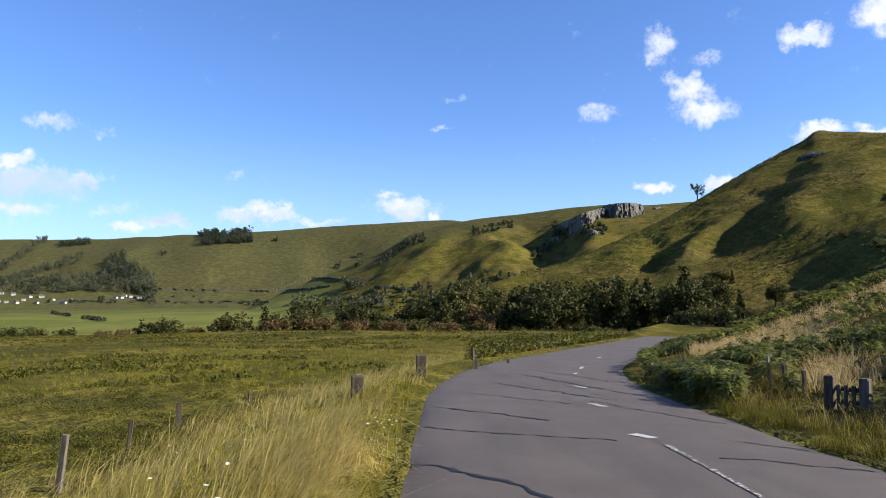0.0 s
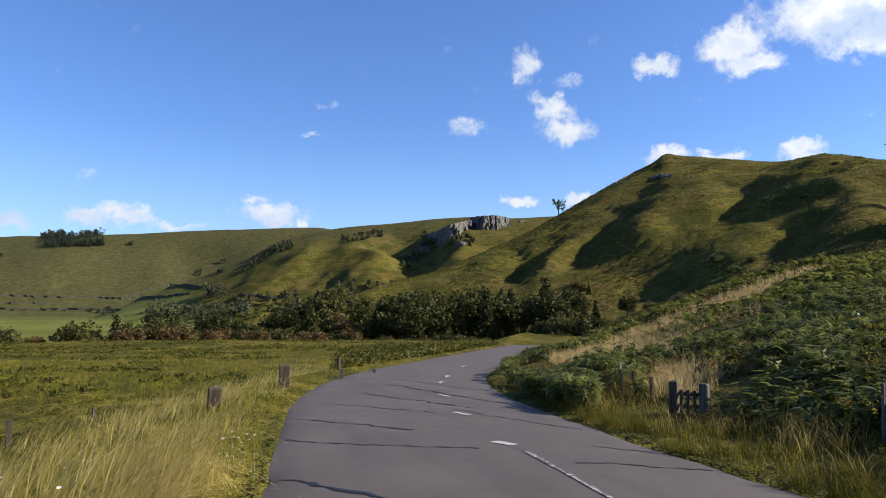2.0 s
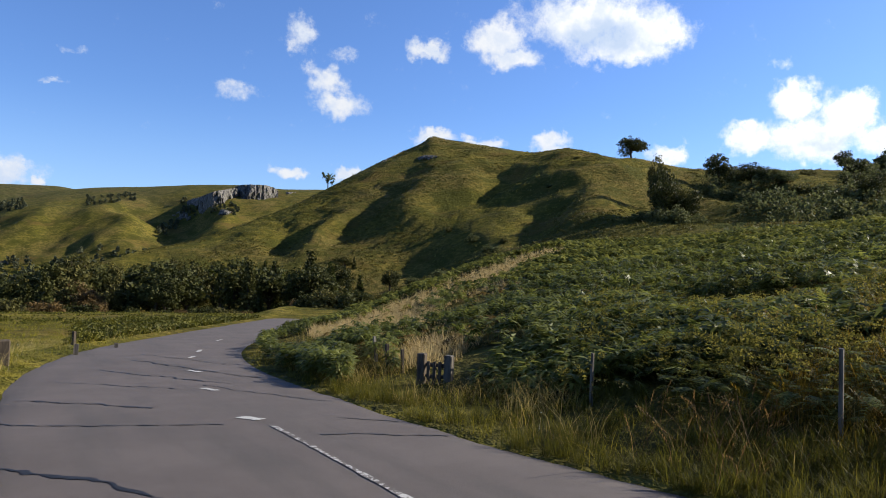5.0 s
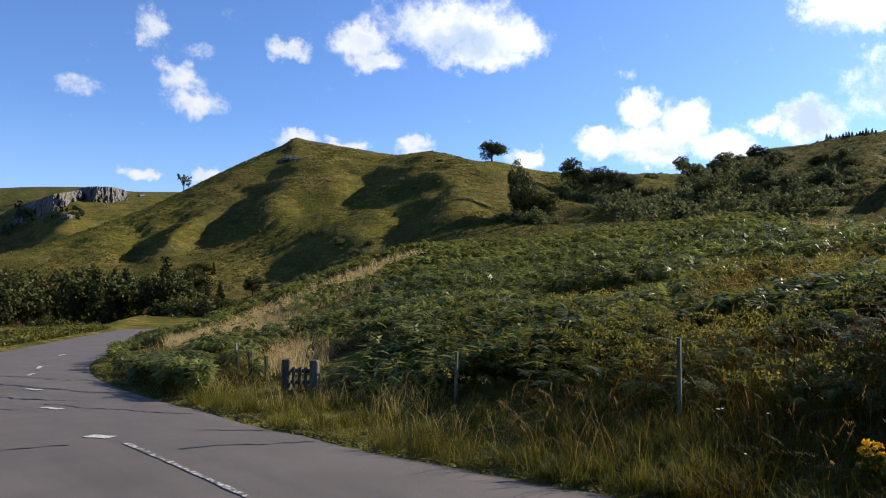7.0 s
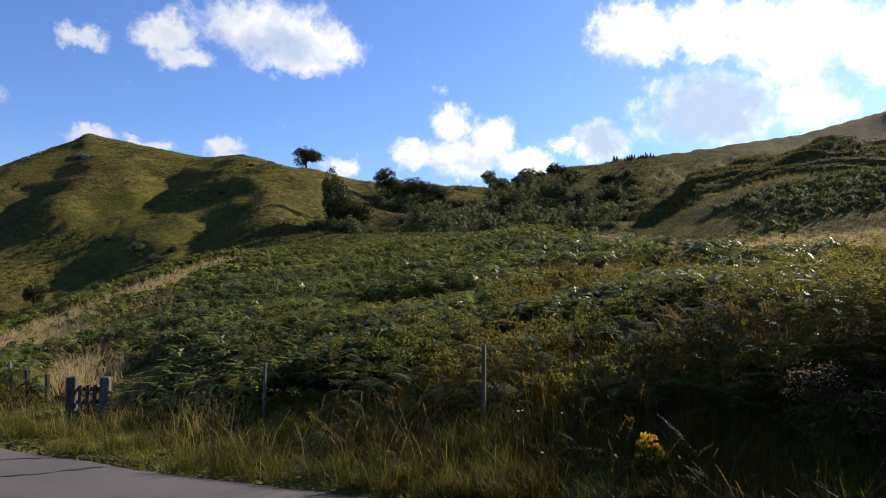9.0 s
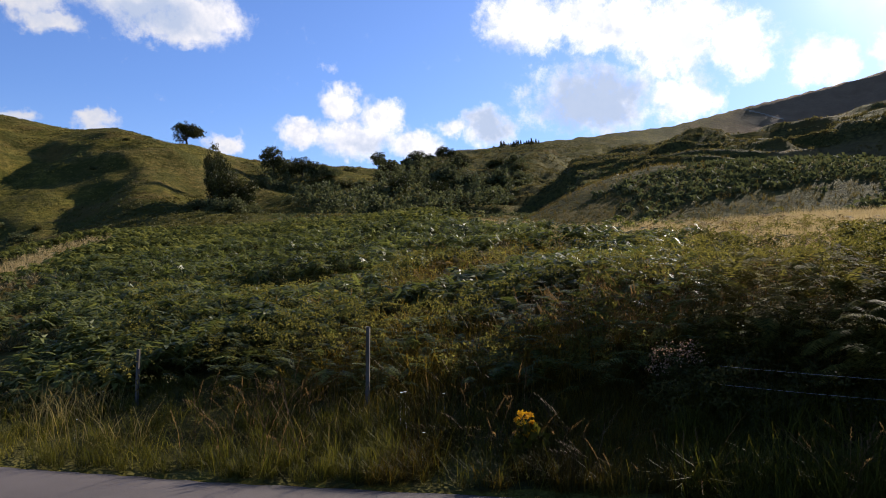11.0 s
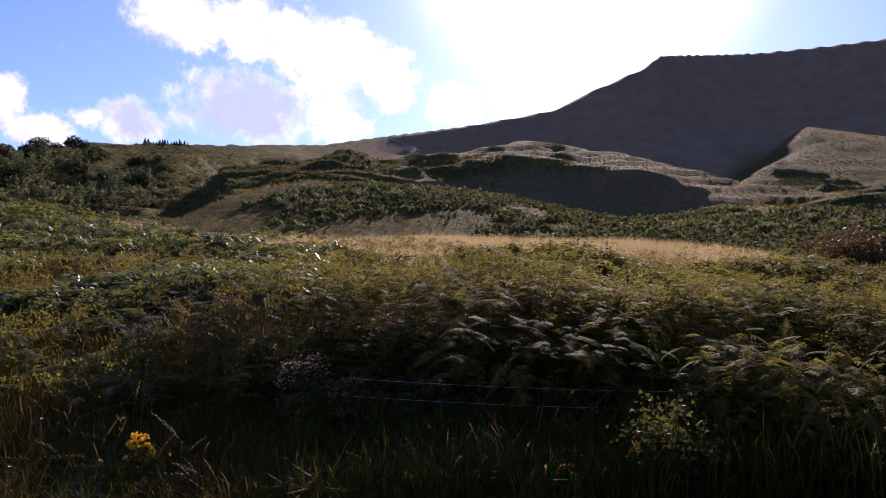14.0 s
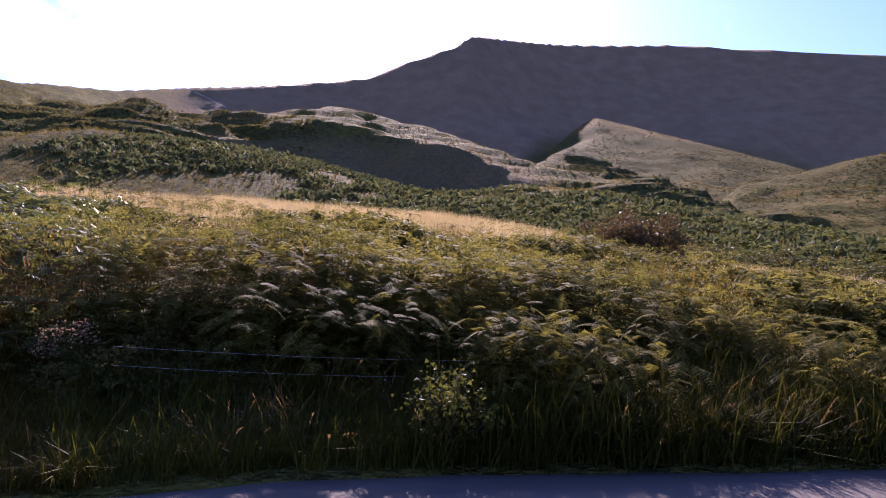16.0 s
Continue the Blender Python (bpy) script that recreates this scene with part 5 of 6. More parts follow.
for k in range(98):
    az = -14 + 36.5 * (k + belt_rng.uniform(-0.5, 0.5)) / 97
    r = belt_rng.uniform(150, 192) if k % 2 else belt_rng.uniform(176, 220)
    g0 = at_bearing(az, r).z
    top = EYE + r * math.tan(radians(np.interp(az, TOP_BEARINGS, TOP_HEIGHTS) + belt_rng.uniform(-2.0, 0.5) - (0.5 if r < 172 else 0)))
    tall = max(4.0, min(19.0, top - g0))
    if az > 11:
        kind = belt_rng.choice((3, 4, 6, 3, 4, 0, 1, 2))
    elif az > 5:
        kind = belt_rng.choice((3, 4, 6, 1, 0, 1, 2, 0))
    else:
        kind = belt_rng.choice((0, 1, 2, 0, 1, 2, 4))
    if 2.0 < az < 4.2 and r < 180:
        kind = 5
    proto = BELT[kind]
    wide = tall * belt_rng.uniform(0.80, 1.15) if kind in (3, 4, 6) else max(7.5, tall * belt_rng.uniform(0.9, 1.25))
    if kind not in first:
        first[kind] = put(proto, az, r, tall, wide)
    else:
        planted(proto, az, r, tall, wide)
for kind, proto in enumerate(BELT):
    if kind not in first:
        put(proto, 3.0, 168, 9, 9)

# bushes along the brow of the pasture
bush_rng = random.Random(9)
placed = set()
for k, (az, r, tall, kind) in enumerate([(-22.0, 128, 4.4, 1), (-20.9, 132, 4.8, 0), (-16.8, 126, 5.8, 0), (-15.8, 130, 5.0, 1), (-13.5, 124, 4.4, 2), (-12.0, 128, 5.4, 1), (-10.5, 126, 4.6, 2),
                                         (-9.0, 132, 4.2, 0), (-7.3, 126, 4.0, 2), (-5.8, 132, 4.4, 1), (-4.0, 130, 4.0, 2), (-2.0, 134, 4.4, 0), (0.2, 136, 4.2, 2), (3.0, 140, 4.6, 2), (-29.5, 130, 3.0, 0),
                                         (-27.8, 128, 2.6, 1), (-25.5, 132, 2.2, 2), (-31.2, 126, 3.0, 1), (-24.2, 128, 2.4, 2), (-18.8, 128, 2.8, 2), (18.5, 120, 4.0, 1), (20.5, 112, 4.5, 0), (22.5, 105, 4.6, 1)]):
    if kind in placed:
        planted(HAWTHORN[kind], az, r, tall, tall * bush_rng.uniform(1.1, 1.5))
    else:
        put(HAWTHORN[kind], az, r, tall, tall * 1.25)
        placed.add(kind)

# low brown and grey-green scrub in front of the belt
for k in range(34):
    az = -11 + 31 * k / 33 + bush_rng.uniform(-0.4, 0.4)
    tall = bush_rng.uniform(2.0, 4.2)
    planted(HAWTHORN[bush_rng.choice((2, 1, 1, 0))], az, bush_rng.uniform(138, 152), tall, tall * bush_rng.uniform(1.0, 1.5))

# ---- trees that stand out on the hills ----
put(make_tree("lone_tree", "thin", LEAF_PALE, 21, "thin wind-cut tree alone on the hill's shoulder", "tree", 8, 0.5), 19.75, 338, 7.6, 9)
oak = put(make_tree("round_tree", "broad", LEAF_DARK, 22, "dark round-headed tree standing on the saddle", "tree", 16, 0.30), 43.75, 366, 14.5, 21)
oak.location.z -= 1.0
HILL = [make_tree("hill_tree", "broad", LEAF_DARK, 23, "dark broadleaf tree in the hillside gully", "tree", 14, 0.30),
        make_tree("hill_tree", "broad", LEAF_MID, 24, "olive broadleaf tree in the hillside gully", "tree", 14, 0.30),
        make_tree("hill_bush", "shrub", LEAF_SCRUB, 25, "dark scrub bush on the hillside", "bush", 12, 0.55),
        make_tree("hill_bush", "shrub", LEAF_MID, 26, "olive-green scrub bush on the hillside", "bush", 12, 0.55)]
spots = [(45.7, 236, 17, 1, 8), (45.9, 205, 15, 0, 8), (46.6, 200, 14, 0, 9), (47.3, 196, 11, 1, 9), (46.2, 192, 11, 0, 10), (45.2, 200, 7, 2, 9), (48.0, 192, 10, 0, 9), (46.0, 185, 8, 2, 9), (47.2, 182, 8, 2, 9), (44.6, 198, 5, 2, 7), (48.6, 186, 6, 2, 8),
         (50.2, 300, 12.5, 0, 14), (51.2, 292, 8, 1, 10), (52.4, 294, 10, 0, 12), (53.3, 290, 7, 0, 9), (54.1, 288, 5.5, 1, 8), (50.4, 280, 9, 2, 10), (52.2, 275, 9, 2, 10), (49.2, 285, 5, 3, 6), (54.6, 286, 7, 2, 9), (51.3, 305, 7, 1, 9),
         (51.6, 240, 5, 2, 7), (53.0, 245, 5.5, 3, 8), (54.3, 250, 6, 2, 9), (55.6, 255, 6.5, 3, 9), (56.8, 258, 6.5, 2, 9), (57.9, 262, 6.5, 2, 9), (54.8, 300, 6, 2, 9), (56.2, 310, 6, 3, 9),
         (58.4, 370, 10, 0, 11), (59.2, 375, 6, 2, 8), (60.6, 380, 7, 0, 8), (61.5, 384, 7, 0, 8), (62.4, 386, 7, 0, 8), (63.4, 388, 9, 0, 10), (64.2, 388, 7, 0, 8),
         (41.0, 330, 2.2, 3, 3), (39.5, 300, 2.0, 3, 3), (37.5, 260, 2.4, 2, 3.5), (29.5, 235, 3, 3, 4), (31.5, 215, 4, 2, 5.5), (34.0, 205, 3.5, 3, 5), (33.0, 190, 4, 2, 6), (27.0, 190, 4, 2, 6), (29.0, 180, 4, 2, 6), (25.0, 185, 6, 0, 7)]
scrub_rng = random.Random(17)
# these bushes also darken the gully in place of its shadow
for k in range(44):
    az = scrub_rng.uniform(58.5, 70.0)
    lo, hi = np.interp(az, (58, 64, 70), (225, 225, 235)), np.interp(az, (58, 62, 66, 70), (375, 385, 350, 300))
    tall = scrub_rng.uniform(5.0, 8.5)
    spots.append((az, scrub_rng.uniform(lo, hi), tall, scrub_rng.choice((2, 2, 3, 0)), tall * scrub_rng.uniform(1.3, 1.8)))
seen = set()
for az, r, tall, kind, wide in spots:
    tall, wide = tall * (1.2 if kind < 2 else 0.8), wide * (1.05 if kind < 2 else 0.8)
    if kind in seen:
        planted(HILL[kind], az, r, tall, wide, sunk=0.05 if kind < 2 else 0.0)
    else:
        put(HILL[kind], az, r, tall, wide)
        seen.add(kind)
SKYLINE = make_tree("skyline_conifer", "conifer", LEAF_DARK, 27, "small dark conifer on the moor's skyline")
put(SKYLINE, 68.2, 455, 4.2, 5)
for k in range(15):
    planted(SKYLINE, 68.4 + 0.2 * k + bush_rng.uniform(-0.05, 0.05), 455 + bush_rng.uniform(-4, 8), bush_rng.uniform(2.6, 4.8), bush_rng.uniform(4, 6))

# bush on the flat beyond the bank
gorse = make_tree("scrub_bush", "shrub", LEAF_RUST, 31, "broad brown-topped scrub bush on dry grass", "bush", 46, 0.22)
put(gorse, 123.2, 36, 4.4, 4.2)
planted(gorse, 120.9, 36.5, 3.6, 3.4)
thorn = make_tree("scrub_bush", "shrub", LEAF_MID, 32, "low dark green scrub bush beyond the bank", "bush", 46, 0.22)
put(thorn, 127.0, 40, 2.4, 4.6)
planted(thorn, 131.5, 39, 2.2, 5.0)
planted(thorn, 136.0, 38, 2.1, 5.5)

# ---- far woods, walls, village and crags ----
SIGHT_R = np.geomspace(120, 2600, 700)


def sight(az, el, nearest=300.0):
    """Distance at which the land first rises into a line of sight, beyond nearest."""
    a = radians(az)
    r = SIGHT_R[SIGHT_R > nearest]
    z = ground_height(r * math.sin(a), r * math.cos(a))
    up = np.degrees(np.arctan2(z - EYE, r))
    hit = np.flatnonzero(up >= el)
    return float(r[hit[0]]) if len(hit) else float(r[np.argmax(up)])


def woodland(name, patches, leaf, label, seed, leaf_size=1.35):
    """Far trees too many to count: crowns of leaf sprays on the slope, by bearing and height angle."""
    own = np.random.default_rng(seed)
    centres, sizes = [], []
    for a0, a1, e0, e1, slant, count, tall, nearest in patches:
        for k in range(count):
            az = own.uniform(a0, a1)
            el = own.uniform(e0, e1) + slant * (az - a0)
            r = sight(az, el, nearest)
            p = at_bearing(az, r)
            h = tall * own.uniform(0.6, 1.15)
            for j in range(4):
                centres.append((p.x + own.normal(0, 0.16 * h), p.y + own.normal(0, 0.16 * h), p.z + h * (0.25 + 0.2 * j) + own.normal(0, 0.06 * h)))
                sizes.append(0.24 * h * (1.15 - 0.18 * j))
    v, f = leaf_cloud(np.array(centres), np.array(sizes), 18, leaf_size, own)
    return tagged(new(name, mesh_from(name, v, f, [leaf])), label, "woodland", kind="stuff")


# both leaf colours are lifted and greyed to carry distance haze
FAR_LEAF = leaf_material("far_wood", (0.044, 0.052, 0.032), (0.110, 0.114, 0.062), 0.2, 0.8, 0.02, 0.04)
FAR_LEAF_DARK = leaf_material("far_wood_dark", (0.026, 0.034, 0.024), (0.070, 0.078, 0.044), 0.2, 0.8, 0.02, 0.04)
woodland("hillside_wood", [(-33, -26, -0.75, 0.25, 0.05, 150, 12, 800), (-26.6, -21.9, -0.55, 0.2, 0.0, 70, 12, 800), (-25.7, -23.2, 0.1, 1.9, 0.0, 70, 11, 850),
                           (-33, -26.8, -0.55, -0.1, 0.38, 90, 10, 850), (-33, -29.0, -0.2, 0.35, 0.84, 60, 11, 900), (-23.6, -21.9, -0.3, 1.7, -0.85, 60, 12, 850)],
         FAR_LEAF, "broadleaf wood on the far valley side, greyed for haze", 41)
woodland("plantation", [(-25.1, -24.0, 0.0, 1.9, 0.35, 70, 12, 850), (-24.0, -22.2, -0.3, 1.3, -0.5, 50, 12, 850), (-18.6, -15.1, 3.1, 4.0, 0.06, 230, 11, 1000), (-19.0, -17.8, 3.75, 3.95, 0.1, 24, 9, 1000),
                        (-28.3, -26.4, 2.72, 3.0, 0.12, 80, 9, 1100)],
         FAR_LEAF_DARK, "dark plantation trees on the far hillside", 42)
# patches of scrub that partly stand in for the ridge's shaded scarps
woodland("gully_scrub", [(-5.0, -2.6, 1.5, 2.1, 0.75, 44, 4, 600), (-2.8, -1.4, 3.2, 3.9, 0.2, 22, 4, 600), (2.4, 5.6, 4.1, 4.7, 0.15, 40, 3.5, 560), (-8.7, -8.2, 1.2, 1.6, 0.2, 6, 5, 700), (-7.1, -6.5, 1.3, 1.7, 0.4, 7, 5, 700),
                         (-6.8, -6.5, 2.3, 2.5, 0, 3, 5, 700), (6.9, 8.6, 2.0, 2.8, 0.3, 22, 4, 520), (8.8, 10.0, 3.6, 4.9, 0.0, 16, 4, 520), (10.2, 13.0, 3.8, 4.5, 0.1, 16, 4, 520), (-6.0, 2.0, -1.6, -0.2, 0.0, 46, 6, 420),
                         (2.0, 9.5, -0.8, 0.8, 0.0, 40, 6, 420), (-13.5, -13.1, 3.5, 3.6, 0, 4, 6, 900), (-21.6, -21.2, 2.3, 2.5, 0, 4, 6, 900)],
         FAR_LEAF, "thorn scrub in the gullies of the ridge, partly for shaded scarps", 43)
woodland("valley_trees", [(-7.8, -6.4, -0.35, 0.0, 0.0, 12, 12, 500), (-12.0, -4.0, -1.9, -1.2, 0.0, 34, 10, 420), (-22.8, -22.0, -1.2, -1.0, 0.0, 6, 14, 700), (-25.9, -25.3, -1.2, -1.1, 0, 4, 8, 700), (-15.3, -14.2, -1.5, -1.4, 0.0, 7, 8, 600),
                          (-33, -26, -1.2, -1.1, 0.0, 14, 4, 800), (-26, -14, -1.25, -1.2, -0.01, 26, 3, 800), (-28.7, -27.5, -1.95, -1.9, -0.19, 14, 3, 420), (-26.9, -25.2, -2.3, -2.25, -0.18, 18, 3, 420)],
         FAR_LEAF, "hedgerow trees on the valley floor", 44)

# scrub whose dark mass partly stands in for shadow in the gully
woodland("gully_wood", [(58.3, 69.5, 4.6, 7.2, 0.0, 90, 6, 190), (58.5, 65.5, 6.5, 8.3, 0.05, 60, 7, 220), (52.0, 58.5, 4.4, 6.0, 0.0, 46, 5, 180), (49.5, 54.0, 6.4, 7.6, 0.0, 30, 6, 200)],
         LEAF_SCRUB, "thorn scrub filling the hillside gully, partly for its shade", 45, 0.6)

# stone colour darkened so that the field boundaries read as hedge lines
STONE = plain_material("field_stone", (0.038, 0.036, 0.025), (0.091, 0.084, 0.059), 1.2, 0.9, 0.6, 0.1)


def field_boundary(az0, el0, az1, el1, nearest, tall=1.9, seed=0):
    """A rough field boundary, wall-shaped but dark as hedge, over the fields between two lines of sight."""
    own = random.Random(seed)
    n = 40
    bm = bmesh.new()
    rows = []
    for k in range(n + 1):
        t = k / n
        az = az0 + (az1 - az0) * t
        r = sight(az, el0 + (el1 - el0) * t + 0.03 * math.sin(9 * t + seed), nearest)
        p = at_bearing(az, r)
        out = Vector((p.x, p.y, 0)).normalized()
        h = tall * own.uniform(0.75, 1.1)
        rows.append([bm.verts.new(q) for q in (p - out * 0.6 - Vector((0, 0, 0.5)), p - out * 0.35 + Vector((0, 0, h)), p + out * 0.35 + Vector((0, 0, h * 0.97)), p + out * 0.6 - Vector((0, 0, 0.5)))])
    for a, b in zip(rows, rows[1:]):
        for s in range(3):
            bm.faces.new((a[s], b[s], b[s + 1], a[s + 1]))
    bm.faces.new(rows[0][::-1])
    bm.faces.new(rows[-1])
    me = bpy.data.meshes.new("field_boundary")
    bm.to_mesh(me)
    bm.free()
    me.materials.append(STONE)
    return tagged(new("field_boundary", me), "dark field boundary crossing pale valley fields", "wall", "valley field walls")


for k, (a0, e0, a1, e1, near) in enumerate([(-27.4, -1.08, -13.7, -1.3, 800), (-21.9, -0.3, -13.7, -0.46, 800), (-13.7, -0.46, -10.4, 0.62, 700), (-10.4, 0.62, -8.0, 0.45, 600), (-20.9, -0.77, -18.5, -0.83, 800), (-5.5, -0.13, -2.2, -0.36, 500),
                                            (-13.4, -0.5, -9.0, -0.1, 600)]):
    field_boundary(a0, e0, a1, e1, near, 2.2, k)

RENDER_WALL = plain_material("house_render", (0.30, 0.28, 0.25), (0.52, 0.50, 0.45), 1.5, 0.85)
SLATE = plain_material("slate_roof", (0.070, 0.066, 0.066), (0.133, 0.122, 0.115), 2.0, 0.75)
GLASS_DARK = plain_material("window_dark", (0.014, 0.015, 0.017), (0.035, 0.036, 0.038), 2.0, 0.3)


def make_house():
    base = tagged(new("village_house"), "white-walled village house with a grey slate roof", "house", "village houses")
    bm = bmesh.new()
    block(bm, (11, 7, 5.4), (0, 0, 2.3), 0.03, 0.05)
    part("wall", bm, RENDER_WALL, base)
    bm = bmesh.new()
    ridge = [bm.verts.new((x, 0, 8.2)) for x in (-5.9, 5.9)]
    eaves = [bm.verts.new((x, y, 4.85)) for x, y in ((-5.9, -4.1), (5.9, -4.1), (5.9, 4.1), (-5.9, 4.1))]
    for f in ((eaves[0], eaves[1], ridge[1], ridge[0]), (eaves[2], eaves[3], ridge[0], ridge[1]), (eaves[1], eaves[2], ridge[1]), (eaves[3], eaves[0], ridge[0]), tuple(eaves[::-1])):
        bm.faces.new(f)
    roof = part("roof", bm, SLATE, base)
    bm = bmesh.new()
    block(bm, (1.0, 0.8, 1.8), (4.6, 0, 8.4), 0.02, 0.04)
    part("chimney", bm, STONE, roof)
    for x in (-3.4, 0.2, 3.4):
        for z in (1.5, 3.8):
            bm = bmesh.new()
            block(bm, (1.1, 0.12, 1.2), (x, -3.52, z), 0.0, 0.02)
            part("window", bm, GLASS_DARK, base)
    return base


house = make_house()
house_rng = random.Random(3)
for k, (az, el) in enumerate([(-31.4, -0.95), (-30.4, -0.8), (-29.6, -0.95), (-28.9, -0.9), (-28.2, -0.95), (-29.3, -0.5), (-31.0, -0.4), (-24.6, -0.55), (-24.2, -0.6), (-23.6, -0.5), (-22.8, -0.5), (-22.2, -0.55), (-27.5, -0.7), (-24.9, 0.55), (-31.9, -0.9), (-30.8, -0.98), (-30.0, -0.6), (-28.6, -0.7), (-27.9, -0.98), (-26.8, -0.95), (-23.0, -0.62), (-24.0, -0.35), (-31.7, -0.3)]):
    p = at_bearing(az, sight(az, el, 850) - 30)
    s = house_rng.uniform(0.36, 0.56)
    m = Matrix.LocRotScale(p, Euler((0, 0, radians(-az + house_rng.uniform(-60, 60)))), (s, s, s))
    if k > 0:
        m = m @ Matrix.Diagonal((1 / house.scale.x, 1 / house.scale.y, 1 / house.scale.z, 1))
    if k == 0:
        house.matrix_basis = m
    else:
        copy_thing(house, m)


def limestone():
    m, g = material("limestone_crag")
    p = place(g)
    up = g.noise(g.vec("MULTIPLY", p, (0.30, 0.30, 0.05)), 1.0, 6, 0.7)
    spot = g.noise(p, 0.35, 5, 0.7)
    c = g.mix(g.ramp(up, 0.38, 0.62), (0.042, 0.038, 0.034), (0.165, 0.148, 0.132))
    c = g.mix(g.ramp(spot, 0.52, 0.68), c, (0.075, 0.085, 0.035))
    finish(g, principled(g, c, 0.9, bump(g, up, 0.9, 1.2), 0.2))
    return m


LIMESTONE = limestone()


def rock_crag(stops, label, seed, nearest=500.0, scale=1.0):
    """A broken, fluted cliff face set into the hillside, closed at the back. Stops: bearing, height angles of top and foot."""
    nu, nv = 90, 20
    cols = np.array(stops, float).T
    a = np.linspace(cols[0][0], cols[0][-1], nu)
    T = np.linspace(0, 1, nv)[None, :]
    A = np.repeat(a[:, None], nv, 1)
    U = A * 1.7
    end = np.abs(2 * (A - a[0]) / (a[-1] - a[0]) - 1)
    top = np.interp(A, cols[0], cols[1]) + 0.05 * fbm(U * 1.6, U * 0 + seed, seed, 3) - 0.08 * end ** 6
    foot = np.interp(A, cols[0], cols[2]) + 0.35 * fbm(U * 1.3, U * 0 + seed + 5, seed + 1, 3)
    foot = np.minimum(foot, top - 0.08)
    el = foot + (top - foot) * T
    # the face keeps to the lie of the hill, in steps and buttresses
    at = np.array([sight(v, float(np.interp(v, cols[0], cols[2])) + 0.1, nearest) for v in a[::6]])
    base = np.interp(a, a[::6], np.convolve(np.pad(at, 2, mode="edge"), np.ones(5) / 5, "valid"))[:, None]
    deep = base - 3 * scale + scale * (7 * T ** 2 + 11 * np.abs(fbm(U * 1.5, T * 0.8, seed + 2, 3)) + 2.4 * fbm(U * 5, T * 5, seed + 3, 4) + 2.2 * np.floor(T * 3.4 + 1.6 * fbm(U * 1.4, T * 2, seed + 4, 2)))
    x, y, z = deep * np.sin(np.radians(A)), deep * np.cos(np.radians(A)), EYE + deep * np.tan(np.radians(el))
    front = np.stack([x, y, z], -1)
    back = np.stack([x[:, -1] * 1.035, y[:, -1] * 1.035, z[:, -1] - 1.0], -1)
    low = np.stack([x[:, 0] * 1.035, y[:, 0] * 1.035, z[:, 0] - 3.0], -1)
    allv = np.concatenate([front, back[:, None], low[:, None]], 1)
    k = nv + 2
    i, j = np.meshgrid(np.arange(nu - 1), np.arange(k), indexing="ij")
    j2 = (j + 1) % k
    quads = np.stack([i * k + j, (i + 1) * k + j, (i + 1) * k + j2, i * k + j2], -1).reshape(-1, 4)
    me = mesh_from("rock_crag", allv.reshape(-1, 3), quads, [LIMESTONE])
    return tagged(new("rock_crag", me), label, "rock crag")


rock_crag([(12.6, 6.32, 5.5), (13.3, 6.47, 5.2), (14.6, 6.50, 5.25), (15.5, 6.42, 5.4), (15.9, 6.2, 5.7)], "grey fluted limestone crag at the ridge top", 3)
rock_crag([(9.2, 5.0, 4.7), (10.0, 5.25, 4.1), (11.0, 5.75, 4.2), (12.0, 6.0, 4.9), (12.8, 6.2, 5.5)], "grey broken limestone crag stepping down the ridge", 8)
rock_crag([(16.3, 6.0, 5.75), (16.9, 6.12, 5.8), (17.5, 6.05, 5.95)], "dark low limestone crag on the ridge", 12)
rock_crag([(8.2, 4.0, 3.7), (8.9, 4.15, 3.4), (9.6, 3.9, 3.5)], "small grey limestone outcrop on the slope", 15)
rock_crag([(11.2, 4.3, 4.1), (11.8, 4.45, 3.9), (12.5, 4.35, 4.1)], "small grey limestone outcrop on the slope", 16)
rock_crag([(-25.75, 1.1, 0.8), (-25.5, 1.2, 0.6), (-25.25, 1.1, 0.8)], "small pale rock face among trees", 19)
rock_crag([(26.3, 9.15, 9.0), (27.2, 9.5, 9.0), (28.4, 9.55, 9.3)], "dark rock outcrop below the summit", 23, 200, 0.35)
rock_crag([(23.6, 8.62, 8.45), (24.6, 9.25, 9.0), (25.8, 9.9, 9.7)], "dark rock edge along the hill's shoulder", 27, 200, 0.25)

# a trodden path that climbs the shoulder of the high hill
PATH_DIRT = plain_material("trodden_path", (0.210, 0.175, 0.119), (0.322, 0.280, 0.203), 0.8, 0.9)


def hill_path(stops, width):
    verts = []
    for k in range(41):
        t = k / 40 * (len(stops) - 1)
        i = min(int(t), len(stops) - 2)
        (a0, e0), (a1, e1) = stops[i], stops[i + 1]
        az, el = a0 + (a1 - a0) * (t - i), e0 + (e1 - e0) * (t - i)
        p = at_bearing(az, sight(az, el, 330))
        out = Vector((p.x, p.y, 0)).normalized()
        for s in (-0.5, 0.5):
            q = p + out * width * s
            verts.append((q.x, q.y, ground_at(q.x, q.y) + 0.35))
    faces = [(2 * k, 2 * k + 1, 2 * k + 3, 2 * k + 2) for k in range(40)]
    tagged(new("footpath", mesh_from("footpath", verts, faces, [PATH_DIRT])), "pale trodden footpath on the hillside", "footpath", kind="structure")


hill_path([(86.5, 12.2), (87.6, 11.85), (89.2, 11.25)], 3.0)

# ---- the road's marks ----
TAR = plain_material("tar_seam", (0.008, 0.008, 0.009), (0.025, 0.024, 0.024), 30, 0.6)


